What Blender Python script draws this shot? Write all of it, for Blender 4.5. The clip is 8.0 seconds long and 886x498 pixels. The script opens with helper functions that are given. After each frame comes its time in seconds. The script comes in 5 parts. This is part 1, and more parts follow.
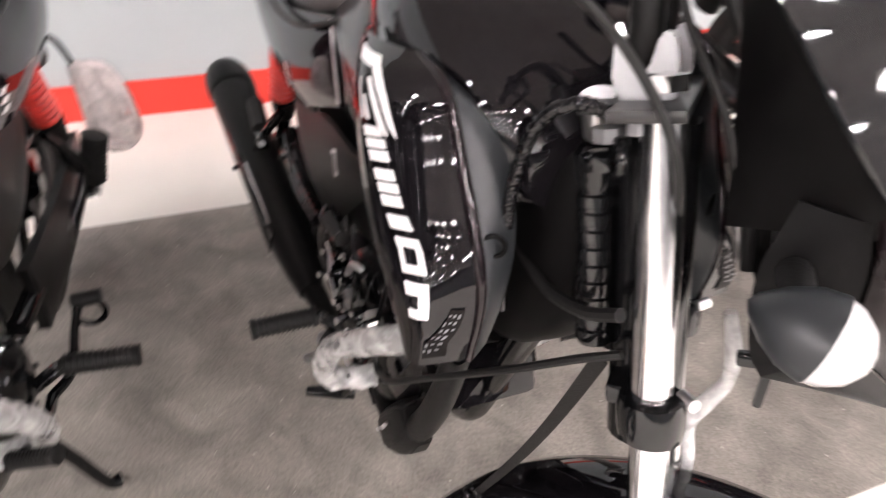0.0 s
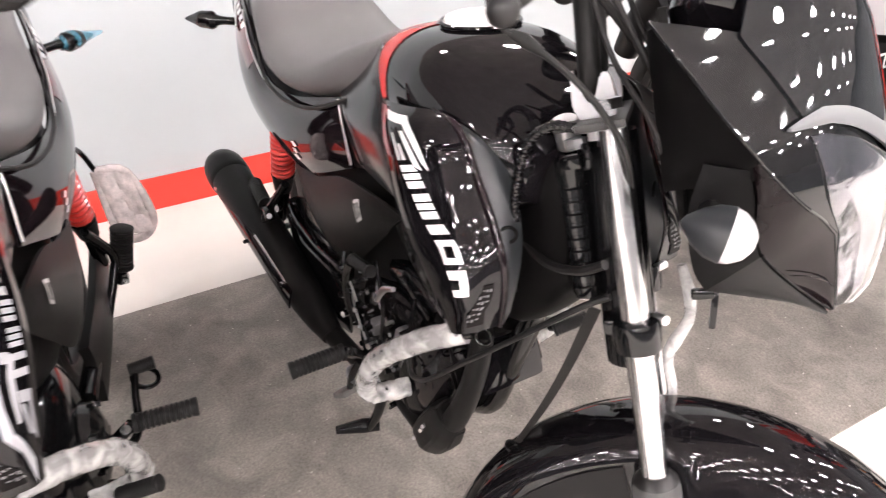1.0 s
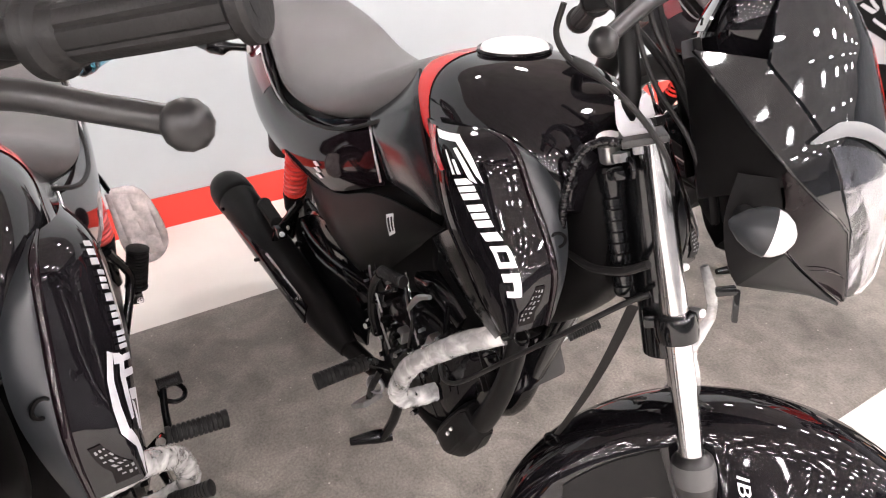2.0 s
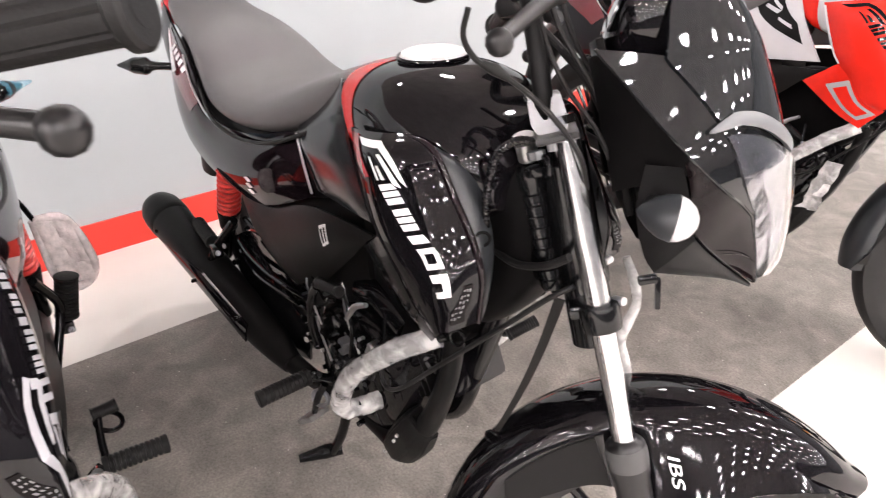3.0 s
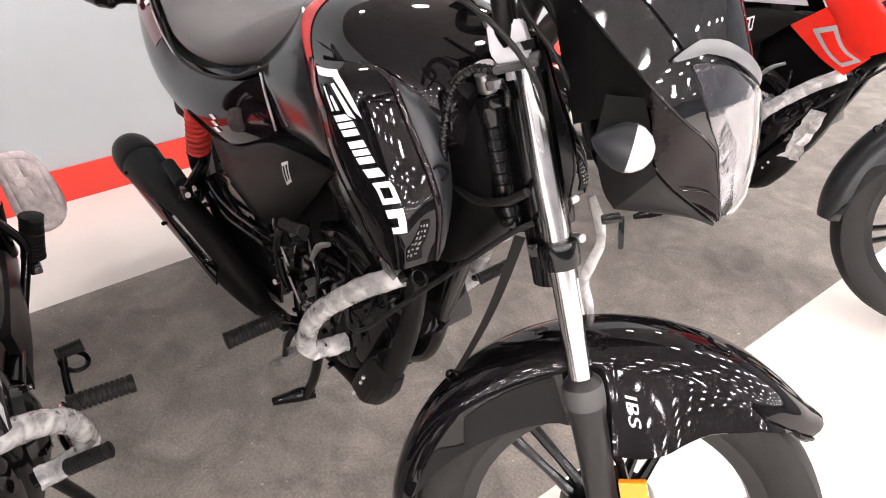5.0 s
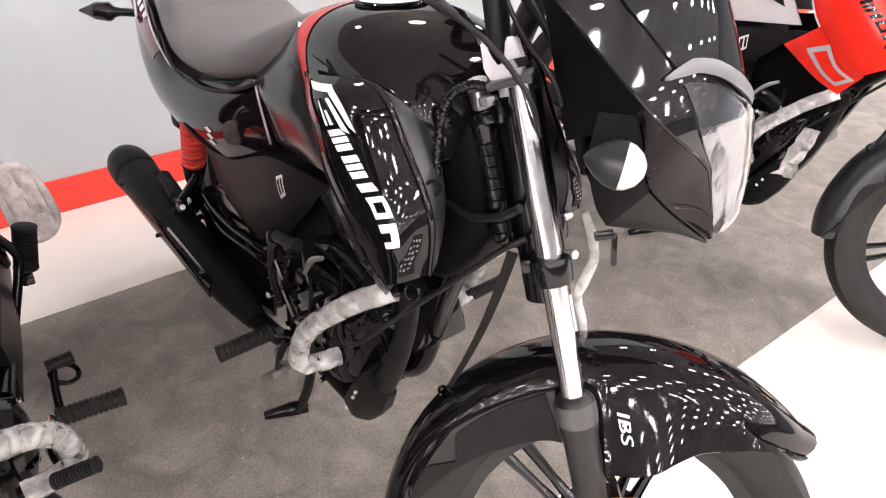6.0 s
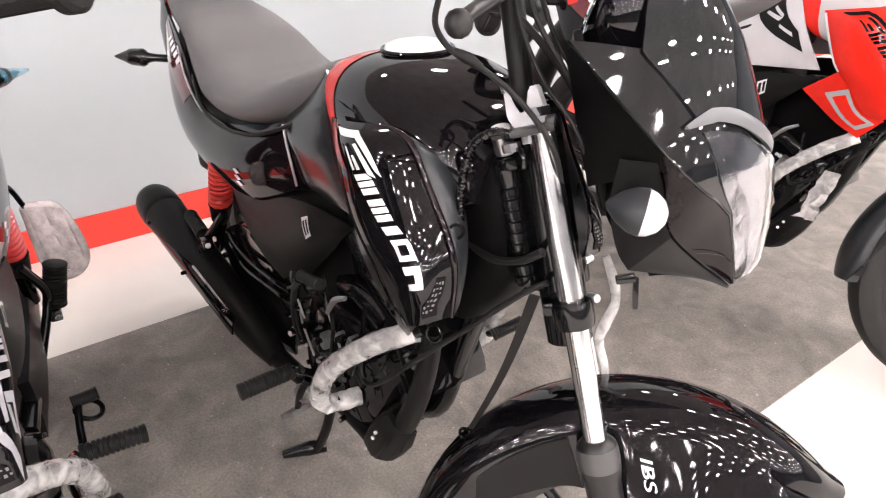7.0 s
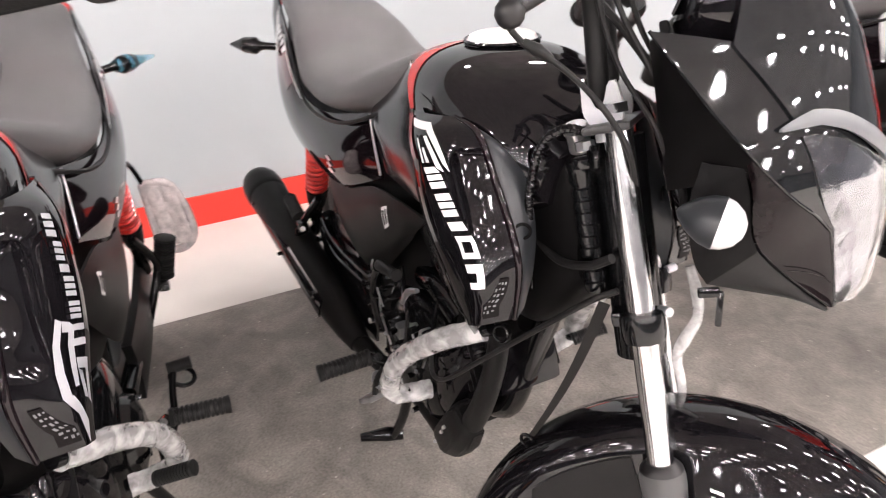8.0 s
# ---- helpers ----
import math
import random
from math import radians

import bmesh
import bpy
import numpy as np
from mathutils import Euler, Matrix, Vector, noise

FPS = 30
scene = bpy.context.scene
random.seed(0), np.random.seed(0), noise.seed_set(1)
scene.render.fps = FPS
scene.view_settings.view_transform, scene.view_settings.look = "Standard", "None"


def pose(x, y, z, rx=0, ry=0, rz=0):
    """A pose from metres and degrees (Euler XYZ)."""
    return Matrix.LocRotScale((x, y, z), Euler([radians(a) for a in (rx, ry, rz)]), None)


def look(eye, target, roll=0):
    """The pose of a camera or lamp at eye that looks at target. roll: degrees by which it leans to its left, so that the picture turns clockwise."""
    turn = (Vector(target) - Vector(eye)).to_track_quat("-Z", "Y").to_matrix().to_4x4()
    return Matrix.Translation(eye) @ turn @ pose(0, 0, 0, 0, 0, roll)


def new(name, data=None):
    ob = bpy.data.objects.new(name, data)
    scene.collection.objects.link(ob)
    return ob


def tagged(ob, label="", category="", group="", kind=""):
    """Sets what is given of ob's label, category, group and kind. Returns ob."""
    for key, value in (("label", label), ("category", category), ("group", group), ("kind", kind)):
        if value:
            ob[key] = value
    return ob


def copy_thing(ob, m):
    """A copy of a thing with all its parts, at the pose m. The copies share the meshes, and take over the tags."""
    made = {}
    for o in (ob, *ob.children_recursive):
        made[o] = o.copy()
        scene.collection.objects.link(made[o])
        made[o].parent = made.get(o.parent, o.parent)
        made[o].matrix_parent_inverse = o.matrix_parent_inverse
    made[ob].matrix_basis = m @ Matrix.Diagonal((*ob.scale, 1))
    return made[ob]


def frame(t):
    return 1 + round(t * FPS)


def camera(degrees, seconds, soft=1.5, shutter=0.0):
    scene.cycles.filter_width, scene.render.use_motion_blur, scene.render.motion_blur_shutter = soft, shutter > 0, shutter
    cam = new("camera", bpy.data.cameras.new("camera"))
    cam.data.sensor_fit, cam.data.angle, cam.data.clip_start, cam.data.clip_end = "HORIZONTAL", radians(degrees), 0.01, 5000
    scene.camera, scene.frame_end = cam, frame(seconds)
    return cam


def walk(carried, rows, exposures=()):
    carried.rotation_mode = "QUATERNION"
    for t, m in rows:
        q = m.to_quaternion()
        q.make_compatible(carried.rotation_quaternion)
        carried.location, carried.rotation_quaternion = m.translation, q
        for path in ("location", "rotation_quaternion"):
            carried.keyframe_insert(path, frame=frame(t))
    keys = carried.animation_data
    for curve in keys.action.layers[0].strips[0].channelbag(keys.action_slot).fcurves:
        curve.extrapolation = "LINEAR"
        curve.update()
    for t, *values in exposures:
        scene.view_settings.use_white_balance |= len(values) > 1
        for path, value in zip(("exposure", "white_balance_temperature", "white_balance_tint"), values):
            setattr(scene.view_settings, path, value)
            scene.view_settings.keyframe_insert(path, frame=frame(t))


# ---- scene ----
cam = camera(68.20, 8.0, soft=1.0, shutter=0.6)
# seconds, eye, target, roll
ROWS = [
    (0.0, (1.4104, -0.2954, 1.1618), (0.6903, 0.0109, 0.5392), 4.204),
    (0.5, (1.4555, -0.3465, 1.1870), (0.7522, 0.0834, 0.6209), 1.964),
    (1.0, (1.5677, -0.4402, 1.2235), (0.8156, -0.0609, 0.6847), -2.036),
    (2.5, (1.5816, -0.5861, 1.2474), (0.8575, -0.1063, 0.7520), -1.169),
    (3.0, (1.6038, -0.5534, 1.2423), (0.8979, -0.0482, 0.7458), -1.834),
    (3.5, (1.6113, -0.5336, 1.2319), (0.9214, -0.0212, 0.7205), -1.330),
    (4.0, (1.6207, -0.5239, 1.2217), (0.9347, -0.0156, 0.7011), -1.294),
    (4.5, (1.6247, -0.5197, 1.2093), (0.9539, -0.0281, 0.6540), -0.886),
    (6.0, (1.6268, -0.5103, 1.2103), (0.9498, -0.0075, 0.6729), -0.177),
    (6.5, (1.6280, -0.5139, 1.2204), (0.9296, -0.0005, 0.7218), -0.338),
    (7.0, (1.6290, -0.5202, 1.2223), (0.9127, -0.0215, 0.7341), -0.598),
    (7.5, (1.6319, -0.5215, 1.2242), (0.8872, -0.0662, 0.7362), -1.450),
    (8.0, (1.6363, -0.4604, 1.2161), (0.8414, -0.1104, 0.7203), -2.556),
]
walk(cam, [(t, look(eye, target, roll)) for t, eye, target, roll in ROWS],
     exposures=((0.0, 0.13), (0.5, 0.27), (1.0, 0.33), (2.5, 0.13), (3.5, 0.06), (6.0, 0.03), (8.0, 0.08)))

# ---------------------------------------------------------------- light
HALL_Z = 4.6
world = bpy.data.worlds.new("hall_air")
scene.world = world
world.use_nodes = True
world.node_tree.nodes["Background"].inputs[0].default_value = (0.9, 0.95, 1.0, 1)
world.node_tree.nodes["Background"].inputs[1].default_value = 0.02
LAMP_POWER = 252.0


# ---------------------------------------------------------------- materials
def material(name, colour, rough=0.5, metal=0.0, coat=0.0, spec=0.5, vary=0.15, scale=12.0, bump=0.0, bump_scale=200.0,
             alpha=1.0, trans=0.0, rough_vary=0.0, sheen=0.0, coat_rough=0.03):
    mat = bpy.data.materials.new(name)
    mat.use_nodes = True
    nt = mat.node_tree
    b = nt.nodes["Principled BSDF"]
    b.inputs["Roughness"].default_value = rough
    b.inputs["Metallic"].default_value = metal
    b.inputs["Coat Weight"].default_value = coat
    b.inputs["Coat Roughness"].default_value = coat_rough
    b.inputs["Specular IOR Level"].default_value = spec
    b.inputs["Alpha"].default_value = alpha
    b.inputs["Transmission Weight"].default_value = trans
    b.inputs["Sheen Weight"].default_value = sheen
    tc = nt.nodes.new("ShaderNodeTexCoord")
    n1 = nt.nodes.new("ShaderNodeTexNoise")
    n1.inputs["Scale"].default_value = scale
    n1.inputs["Detail"].default_value = 6
    n1.inputs["Roughness"].default_value = 0.6
    nt.links.new(tc.outputs["Object"], n1.inputs["Vector"])
    ramp = nt.nodes.new("ShaderNodeMapRange")
    ramp.inputs["From Min"].default_value, ramp.inputs["From Max"].default_value = 0.3, 0.7
    ramp.inputs["To Min"].default_value, ramp.inputs["To Max"].default_value = 1 - vary, 1 + vary
    nt.links.new(n1.outputs["Fac"], ramp.inputs["Value"])
    mul = nt.nodes.new("ShaderNodeMix")
    mul.data_type, mul.blend_type = "RGBA", "MULTIPLY"
    mul.inputs["Factor"].default_value = 1.0
    mul.inputs["A"].default_value = (*colour, 1)
    nt.links.new(ramp.outputs["Result"], mul.inputs["B"])
    nt.links.new(mul.outputs["Result"], b.inputs["Base Color"])
    if rough_vary:
        r2 = nt.nodes.new("ShaderNodeMapRange")
        r2.inputs["To Min"].default_value, r2.inputs["To Max"].default_value = max(0, rough - rough_vary), rough + rough_vary
        nt.links.new(n1.outputs["Fac"], r2.inputs["Value"])
        nt.links.new(r2.outputs["Result"], b.inputs["Roughness"])
    if bump:
        n2 = nt.nodes.new("ShaderNodeTexNoise")
        n2.inputs["Scale"].default_value = bump_scale
        n2.inputs["Detail"].default_value = 4
        nt.links.new(tc.outputs["Object"], n2.inputs["Vector"])
        bp = nt.nodes.new("ShaderNodeBump")
        bp.inputs["Strength"].default_value = bump
        bp.inputs["Distance"].default_value = 0.003
        nt.links.new(n2.outputs["Fac"], bp.inputs["Height"])
        nt.links.new(bp.outputs["Normal"], b.inputs["Normal"])
    return mat


GLOSS = material("gloss_black_paint", (0.0055, 0.0048, 0.0058), 0.04, spec=0.34, vary=0.3, scale=30)
KNEE = material("graphite_knee_paint", (0.014, 0.015, 0.0165), 0.16, spec=0.45, vary=0.12, scale=20)
COWL_PAINT = material("gloss_blue_black_paint", (0.0075, 0.0080, 0.0090), 0.04, spec=0.50, vary=0.2, scale=30)
RIDGE = material("gloss_plum_ridge_paint", (0.008, 0.0045, 0.006), 0.04, spec=0.34, vary=0.2, scale=30)
PLUM = material("gloss_plum_black_paint", (0.007, 0.0042, 0.0055), 0.05, spec=0.30, vary=0.3, scale=30)
SATIN = material("satin_graphite_plastic", (0.018, 0.020, 0.0225), 0.36, spec=0.4, vary=0.08, bump=0.0, bump_scale=900)
MATTE = material("matte_black_plastic", (0.0062, 0.0058, 0.0058), 0.42, spec=0.17, vary=0.2, bump=0.12, bump_scale=700)
FRAME = material("black_enamel", (0.0045, 0.0045, 0.005), 0.12, spec=0.40, vary=0.3, scale=40)
RUBBER = material("black_rubber", (0.0085, 0.008, 0.008), 0.52, spec=0.26, vary=0.25, bump=0.15, bump_scale=400)
SEAT = material("grey_seat_vinyl", (0.085, 0.080, 0.081), 0.42, vary=0.1, bump=0.35, bump_scale=900)
CHROME = material("chrome", (0.82, 0.82, 0.83), 0.09, metal=1.0, vary=0.05)
FORKTUBE = material("hard_chrome", (0.68, 0.68, 0.69), 0.17, metal=1.0, vary=0.10, scale=60, rough_vary=0.05)
ALLOY = material("cast_alloy", (0.62, 0.62, 0.63), 0.32, metal=1.0, vary=0.15, bump=0.1, bump_scale=300, rough_vary=0.1)
DULL = material("grey_cast_metal", (0.22, 0.22, 0.23), 0.42, metal=0.8, vary=0.25, bump=0.15, bump_scale=250)
RED = material("gloss_red_paint", (0.74, 0.022, 0.012), 0.25, spec=0.3, coat=0.25, vary=0.08)
STRIPE_RED = material("deep_red_tank_band", (0.46, 0.012, 0.010), 0.22, spec=0.2, vary=0.08)
CHEEK = material("gloss_plum_cheek_paint", (0.007, 0.0045, 0.005), 0.05, spec=0.17, vary=0.3, scale=30)
EDGE_RED = material("dark_red_edge_paint", (0.30, 0.006, 0.010), 0.12, vary=0.1, coat=0.4)
VENT = material("brown_black_vent_plastic", (0.006, 0.0045, 0.0045), 0.5, spec=0.1, vary=0.2)
WINE = material("wine_red_decal", (0.11, 0.006, 0.011), 0.10, vary=0.1, coat=0.5)
SPRING = material("red_spring_enamel", (0.62, 0.03, 0.022), 0.3, coat=0.4, vary=0.1)
FLANK = material("dull_black_plastic", (0.0036, 0.0033, 0.0034), 0.42, spec=0.06, vary=0.2, bump=0.08, bump_scale=700)
PALE = material("pale_cast_alloy", (0.32, 0.32, 0.33), 0.32, metal=0.6, vary=0.12, bump=0.12, bump_scale=300)
WHITE = material("white_decal", (0.78, 0.77, 0.78), 0.3, coat=0.5, vary=0.04)
# White lettering of the left flank, with shade put into its colour.
DIMMED_WHITE = material("dimmed_white_decal", (0.38, 0.38, 0.40), 0.32, coat=0.4, vary=0.08)
GREY = material("grey_decal", (0.34, 0.34, 0.35), 0.35, coat=0.5, vary=0.06)
SILVER = material("gloss_silver_paint", (0.55, 0.54, 0.56), 0.25, coat=0.8, vary=0.05)
FILM_PINK = material("bubble_wrapping_film", (0.76, 0.68, 0.67), 0.2, vary=0.28, scale=38, bump=1.0, bump_scale=70, coat=0.8)
PAPER = material("white_film_disc", (0.74, 0.725, 0.72), 0.35, vary=0.04, coat=0.3)
GLASS = material("clear_lamp_glass", (0.95, 0.96, 0.97), 0.02, vary=0.0, trans=1.0)
SMOKE = material("smoked_screen", (0.009, 0.0105, 0.012), 0.03, spec=0.55, vary=0.2)
LENS = material("white_lamp_lens", (0.50, 0.495, 0.50), 0.15, vary=0.06, coat=0.8)
AMBER = material("amber_reflector", (0.85, 0.28, 0.01), 0.2, vary=0.08, coat=0.6)
TAIL_RED = material("red_tail_lens", (0.45, 0.01, 0.012), 0.12, vary=0.1, coat=1.0)
BLUE = material("blue_film", (0.10, 0.36, 0.50), 0.2, alpha=0.40, vary=0.2, coat=0.8, bump=0.6, bump_scale=80)
WALL = material("grey_laminate_wall", (0.398, 0.430, 0.444), 0.42, vary=0.03, scale=2.0, bump=0.03, bump_scale=60)
SKIRT = material("red_skirting", (0.70, 0.045, 0.03), 0.38, vary=0.05, scale=3)
FLOOR = material("cream_vinyl_floor", (0.73, 0.695, 0.65), 0.34, vary=0.04, scale=3.0, bump=0.03, bump_scale=80, rough_vary=0.08)
CEILING = material("brown_hall_ceiling", (0.34, 0.315, 0.315), 0.7, vary=0.2, scale=1.5)
HALLWALL = material("hall_wall", (0.13, 0.135, 0.145), 0.7, vary=0.3, scale=0.8)


def film_material():
    """Crinkled clear film: pale where it folds, see-through between."""
    mat = material("clear_wrapping_film", (0.68, 0.67, 0.66), 0.16, vary=0.14, scale=24, bump=0.55, bump_scale=60, coat=0.6)
    nt = mat.node_tree
    tc = [n for n in nt.nodes if n.bl_idname == "ShaderNodeTexCoord"][0]
    folds = nt.nodes.new("ShaderNodeTexNoise")
    folds.inputs["Scale"].default_value, folds.inputs["Detail"].default_value, folds.inputs["Distortion"].default_value = 38, 5, 0.5
    nt.links.new(tc.outputs["Object"], folds.inputs["Vector"])
    rng = nt.nodes.new("ShaderNodeMapRange")
    rng.inputs["From Min"].default_value, rng.inputs["From Max"].default_value = 0.38, 0.62
    rng.inputs["To Min"].default_value, rng.inputs["To Max"].default_value = 0.40, 0.84
    nt.links.new(folds.outputs["Fac"], rng.inputs["Value"])
    nt.links.new(rng.outputs["Result"], nt.nodes["Principled BSDF"].inputs["Alpha"])
    return mat


def carpet_material():
    mat = material("grey_needle_felt_carpet", (0.205, 0.187, 0.167), 0.95, spec=0.1, vary=0.20, scale=3.0, sheen=0.2)
    nt = mat.node_tree
    b = nt.nodes["Principled BSDF"]
    tc = [n for n in nt.nodes if n.bl_idname == "ShaderNodeTexCoord"][0]
    old = b.inputs["Base Color"].links[0].from_socket
    fine = nt.nodes.new("ShaderNodeTexNoise")
    fine.inputs["Scale"].default_value, fine.inputs["Detail"].default_value = 150, 9
    fine.inputs["Roughness"].default_value = 0.75
    nt.links.new(tc.outputs["Object"], fine.inputs["Vector"])
    rng = nt.nodes.new("ShaderNodeMapRange")
    rng.inputs["From Min"].default_value, rng.inputs["From Max"].default_value = 0.3, 0.7
    rng.inputs["To Min"].default_value, rng.inputs["To Max"].default_value = 0.60, 1.40
    nt.links.new(fine.outputs["Fac"], rng.inputs["Value"])
    stain = nt.nodes.new("ShaderNodeTexNoise")
    stain.inputs["Scale"].default_value, stain.inputs["Detail"].default_value, stain.inputs["Distortion"].default_value = 9, 9, 0.8
    nt.links.new(tc.outputs["Object"], stain.inputs["Vector"])
    srng = nt.nodes.new("ShaderNodeMapRange")
    srng.inputs["From Min"].default_value, srng.inputs["From Max"].default_value = 0.36, 0.66
    srng.inputs["To Min"].default_value, srng.inputs["To Max"].default_value = 0.76, 1.18
    nt.links.new(stain.outputs["Fac"], srng.inputs["Value"])
    both = nt.nodes.new("ShaderNodeMath")
    both.operation = "MULTIPLY"
    nt.links.new(rng.outputs["Result"], both.inputs[0])
    nt.links.new(srng.outputs["Result"], both.inputs[1])
    mul = nt.nodes.new("ShaderNodeMix")
    mul.data_type, mul.blend_type = "RGBA", "MULTIPLY"
    mul.inputs["Factor"].default_value = 1.0
    nt.links.new(old, mul.inputs["A"])
    nt.links.new(both.outputs["Value"], mul.inputs["B"])
    nt.links.new(mul.outputs["Result"], b.inputs["Base Color"])
    bp = nt.nodes.new("ShaderNodeBump")
    bp.inputs["Strength"].default_value, bp.inputs["Distance"].default_value = 0.3, 0.003
    nt.links.new(fine.outputs["Fac"], bp.inputs["Height"])
    nt.links.new(bp.outputs["Normal"], b.inputs["Normal"])
    return mat


LINT = material("pale_lint", (0.42, 0.39, 0.35), 0.8, vary=0.3, scale=200)
CARPET = carpet_material()
FILM = film_material()


def glow_material():
    mat = bpy.data.materials.new("led_diffuser")
    mat.use_nodes = True
    b = mat.node_tree.nodes["Principled BSDF"]
    b.inputs["Base Color"].default_value = (0.9, 0.9, 0.9, 1)
    b.inputs["Emission Color"].default_value = (1.0, 0.930, 0.930, 1)
    b.inputs["Emission Strength"].default_value = LAMP_POWER
    return mat


GLOW = glow_material()


# ---------------------------------------------------------------- mesh kit
def part(name, bm, mat, parent, label="", m=None, sharp=38):
    if m is not None:
        bm.transform(m)
    bmesh.ops.recalc_face_normals(bm, faces=bm.faces)
    me = bpy.data.meshes.new(name)
    bm.to_mesh(me)
    bm.free()
    me.polygons.foreach_set("use_smooth", [True] * len(me.polygons))
    me.set_sharp_from_angle(angle=radians(sharp))
    me.materials.append(mat)
    ob = new(name, me)
    ob.parent = parent
    if label:
        tagged(ob, label)
    return ob


def spline(pts, n=6):
    """Catmull-Rom points through pts."""
    pts = [Vector(p) for p in pts]
    if len(pts) < 3:
        return pts
    ext = [2 * pts[0] - pts[1]] + pts + [2 * pts[-1] - pts[-2]]
    out = []
    for i in range(1, len(ext) - 2):
        a, b, c, d = ext[i - 1:i + 3]
        for k in range(n):
            t = k / n
            out.append(0.5 * (2 * b + (c - a) * t + (2 * a - 5 * b + 4 * c - d) * t * t + (3 * b - a - 3 * c + d) * t ** 3))
    return out + [pts[-1]]


def skin(bm, rings, caps=True, closed=True):
    vs = [[bm.verts.new(p) for p in ring] for ring in rings]
    for a, b in zip(vs, vs[1:]):
        n = len(a)
        for i in range(n if closed else n - 1):
            j = (i + 1) % n
            bm.faces.new((a[i], a[j], b[j], b[i]))
    if caps and closed:
        bm.faces.new(vs[0])
        bm.faces.new(list(reversed(vs[-1])))
    return vs


def tube(pts, r, seg=10, smooth=6, bm=None, wide=None):
    """A round bar along pts; r a number or one per given point."""
    bm = bm or bmesh.new()
    path = spline(pts, smooth)
    rs = [r] * len(path) if isinstance(r, (int, float)) else [float(v) for v in np.interp(np.linspace(0, len(pts) - 1, len(path)), range(len(pts)), r)]
    up = Vector((0.13, 0.27, 0.95))
    rings = []
    for i, p in enumerate(path):
        t = (path[min(i + 1, len(path) - 1)] - path[max(i - 1, 0)]).normalized()
        side = t.cross(up)
        if side.length < 1e-3:
            side = t.cross(Vector((1, 0, 0)))
        side.normalize()
        up = side.cross(t).normalized()
        rings.append([p + rs[i] * (math.cos(a) * side + math.sin(a) * up) for a in np.linspace(0, 2 * math.pi, seg, endpoint=False)])
    skin(bm, rings)
    return bm


def cyl(p0, p1, r0, r1=None, seg=20, bm=None):
    return tube([p0, p1], [r0, r0 if r1 is None else r1], seg, bm=bm)


def lathe(profile, axis_p, axis_d, seg=32, bm=None, closed=False):
    """Turns (radius, along) pairs about an axis."""
    bm = bm or bmesh.new()
    d = Vector(axis_d).normalized()
    a = d.orthogonal().normalized()
    b = d.cross(a)
    o = Vector(axis_p)
    rings = [[o + d * h + r * (math.cos(t) * a + math.sin(t) * b) for t in np.linspace(0, 2 * math.pi, seg, endpoint=False)] for r, h in profile]
    if closed:
        rings.append(rings[0])
        skin(bm, rings, caps=False)
        bmesh.ops.remove_doubles(bm, verts=bm.verts, dist=1e-6)
    else:
        skin(bm, rings, caps=profile[0][0] > 1e-6)
    return bm


def box(size, m=None, bevel=0.003, bm=None):
    b2 = bmesh.new()
    bmesh.ops.create_cube(b2, size=1.0)
    bmesh.ops.scale(b2, vec=size, verts=b2.verts)
    if bevel:
        bmesh.ops.bevel(b2, geom=b2.edges[:], offset=bevel, segments=2, affect="EDGES", profile=0.6)
    if m is not None:
        b2.transform(m)
    if bm is None:
        return b2
    me = bpy.data.meshes.new("tmp")
    b2.to_mesh(me)
    b2.free()
    bm.from_mesh(me)
    bpy.data.meshes.remove(me)
    return bm


def sheet(grid, thick=0.004, bm=None, out=None):
    """A solid skin over rows of points, thickened away from out (or towards the origin)."""
    bm = bm or bmesh.new()
    rows = [[Vector(p) for p in row] for row in grid]
    nr, nc = len(rows), len(rows[0])
    norm = []
    for i in range(nr):
        line = []
        for j in range(nc):
            du = rows[min(i + 1, nr - 1)][j] - rows[max(i - 1, 0)][j]
            dv = rows[i][min(j + 1, nc - 1)] - rows[i][max(j - 1, 0)]
            line.append(du.cross(dv).normalized())
        norm.append(line)
    total = sum(norm[i][j].dot(Vector(out) if out is not None else rows[i][j]) for i in range(nr) for j in range(nc))
    sign = -1 if total > 0 else 1
    top = [[bm.verts.new(p) for p in row] for row in rows]
    low = [[bm.verts.new(rows[i][j] + sign * thick * norm[i][j]) for j in range(nc)] for i in range(nr)]
    for i in range(nr - 1):
        for j in range(nc - 1):
            bm.faces.new((top[i][j], top[i][j + 1], top[i + 1][j + 1], top[i + 1][j]))
            bm.faces.new((low[i][j], low[i + 1][j], low[i + 1][j + 1], low[i][j + 1]))
    rim = [(0, j) for j in range(nc)] + [(i, nc - 1) for i in range(1, nr)] + [(nr - 1, j) for j in range(nc - 2, -1, -1)] + [(i, 0) for i in range(nr - 2, 0, -1)]
    for a, b in zip(rim, rim[1:] + rim[:1]):
        bm.faces.new((top[a[0]][a[1]], low[a[0]][a[1]], low[b[0]][b[1]], top[b[0]][b[1]]))
    return bm


def panel(edge_a, edge_b, bulge=0.012, out=(0, -1, 0), thick=0.006, nu=14, nv=8):
    """A curved panel between two edges, bowed along out and rolled in at its rims."""
    a, b = resample(spline(edge_a), nu), resample(spline(edge_b), nu)
    out = Vector(out)
    grid = []
    for i in range(nu):
        s = i / (nu - 1)
        row = []
        for j in range(nv):
            t = j / (nv - 1)
            k = (1 - abs(2 * t - 1) ** 2.6) * (1 - 0.75 * abs(2 * s - 1) ** 4)
            row.append(a[i].lerp(b[i], t) + out * bulge * k)
        grid.append(row)
    return sheet(grid, thick, out=out)


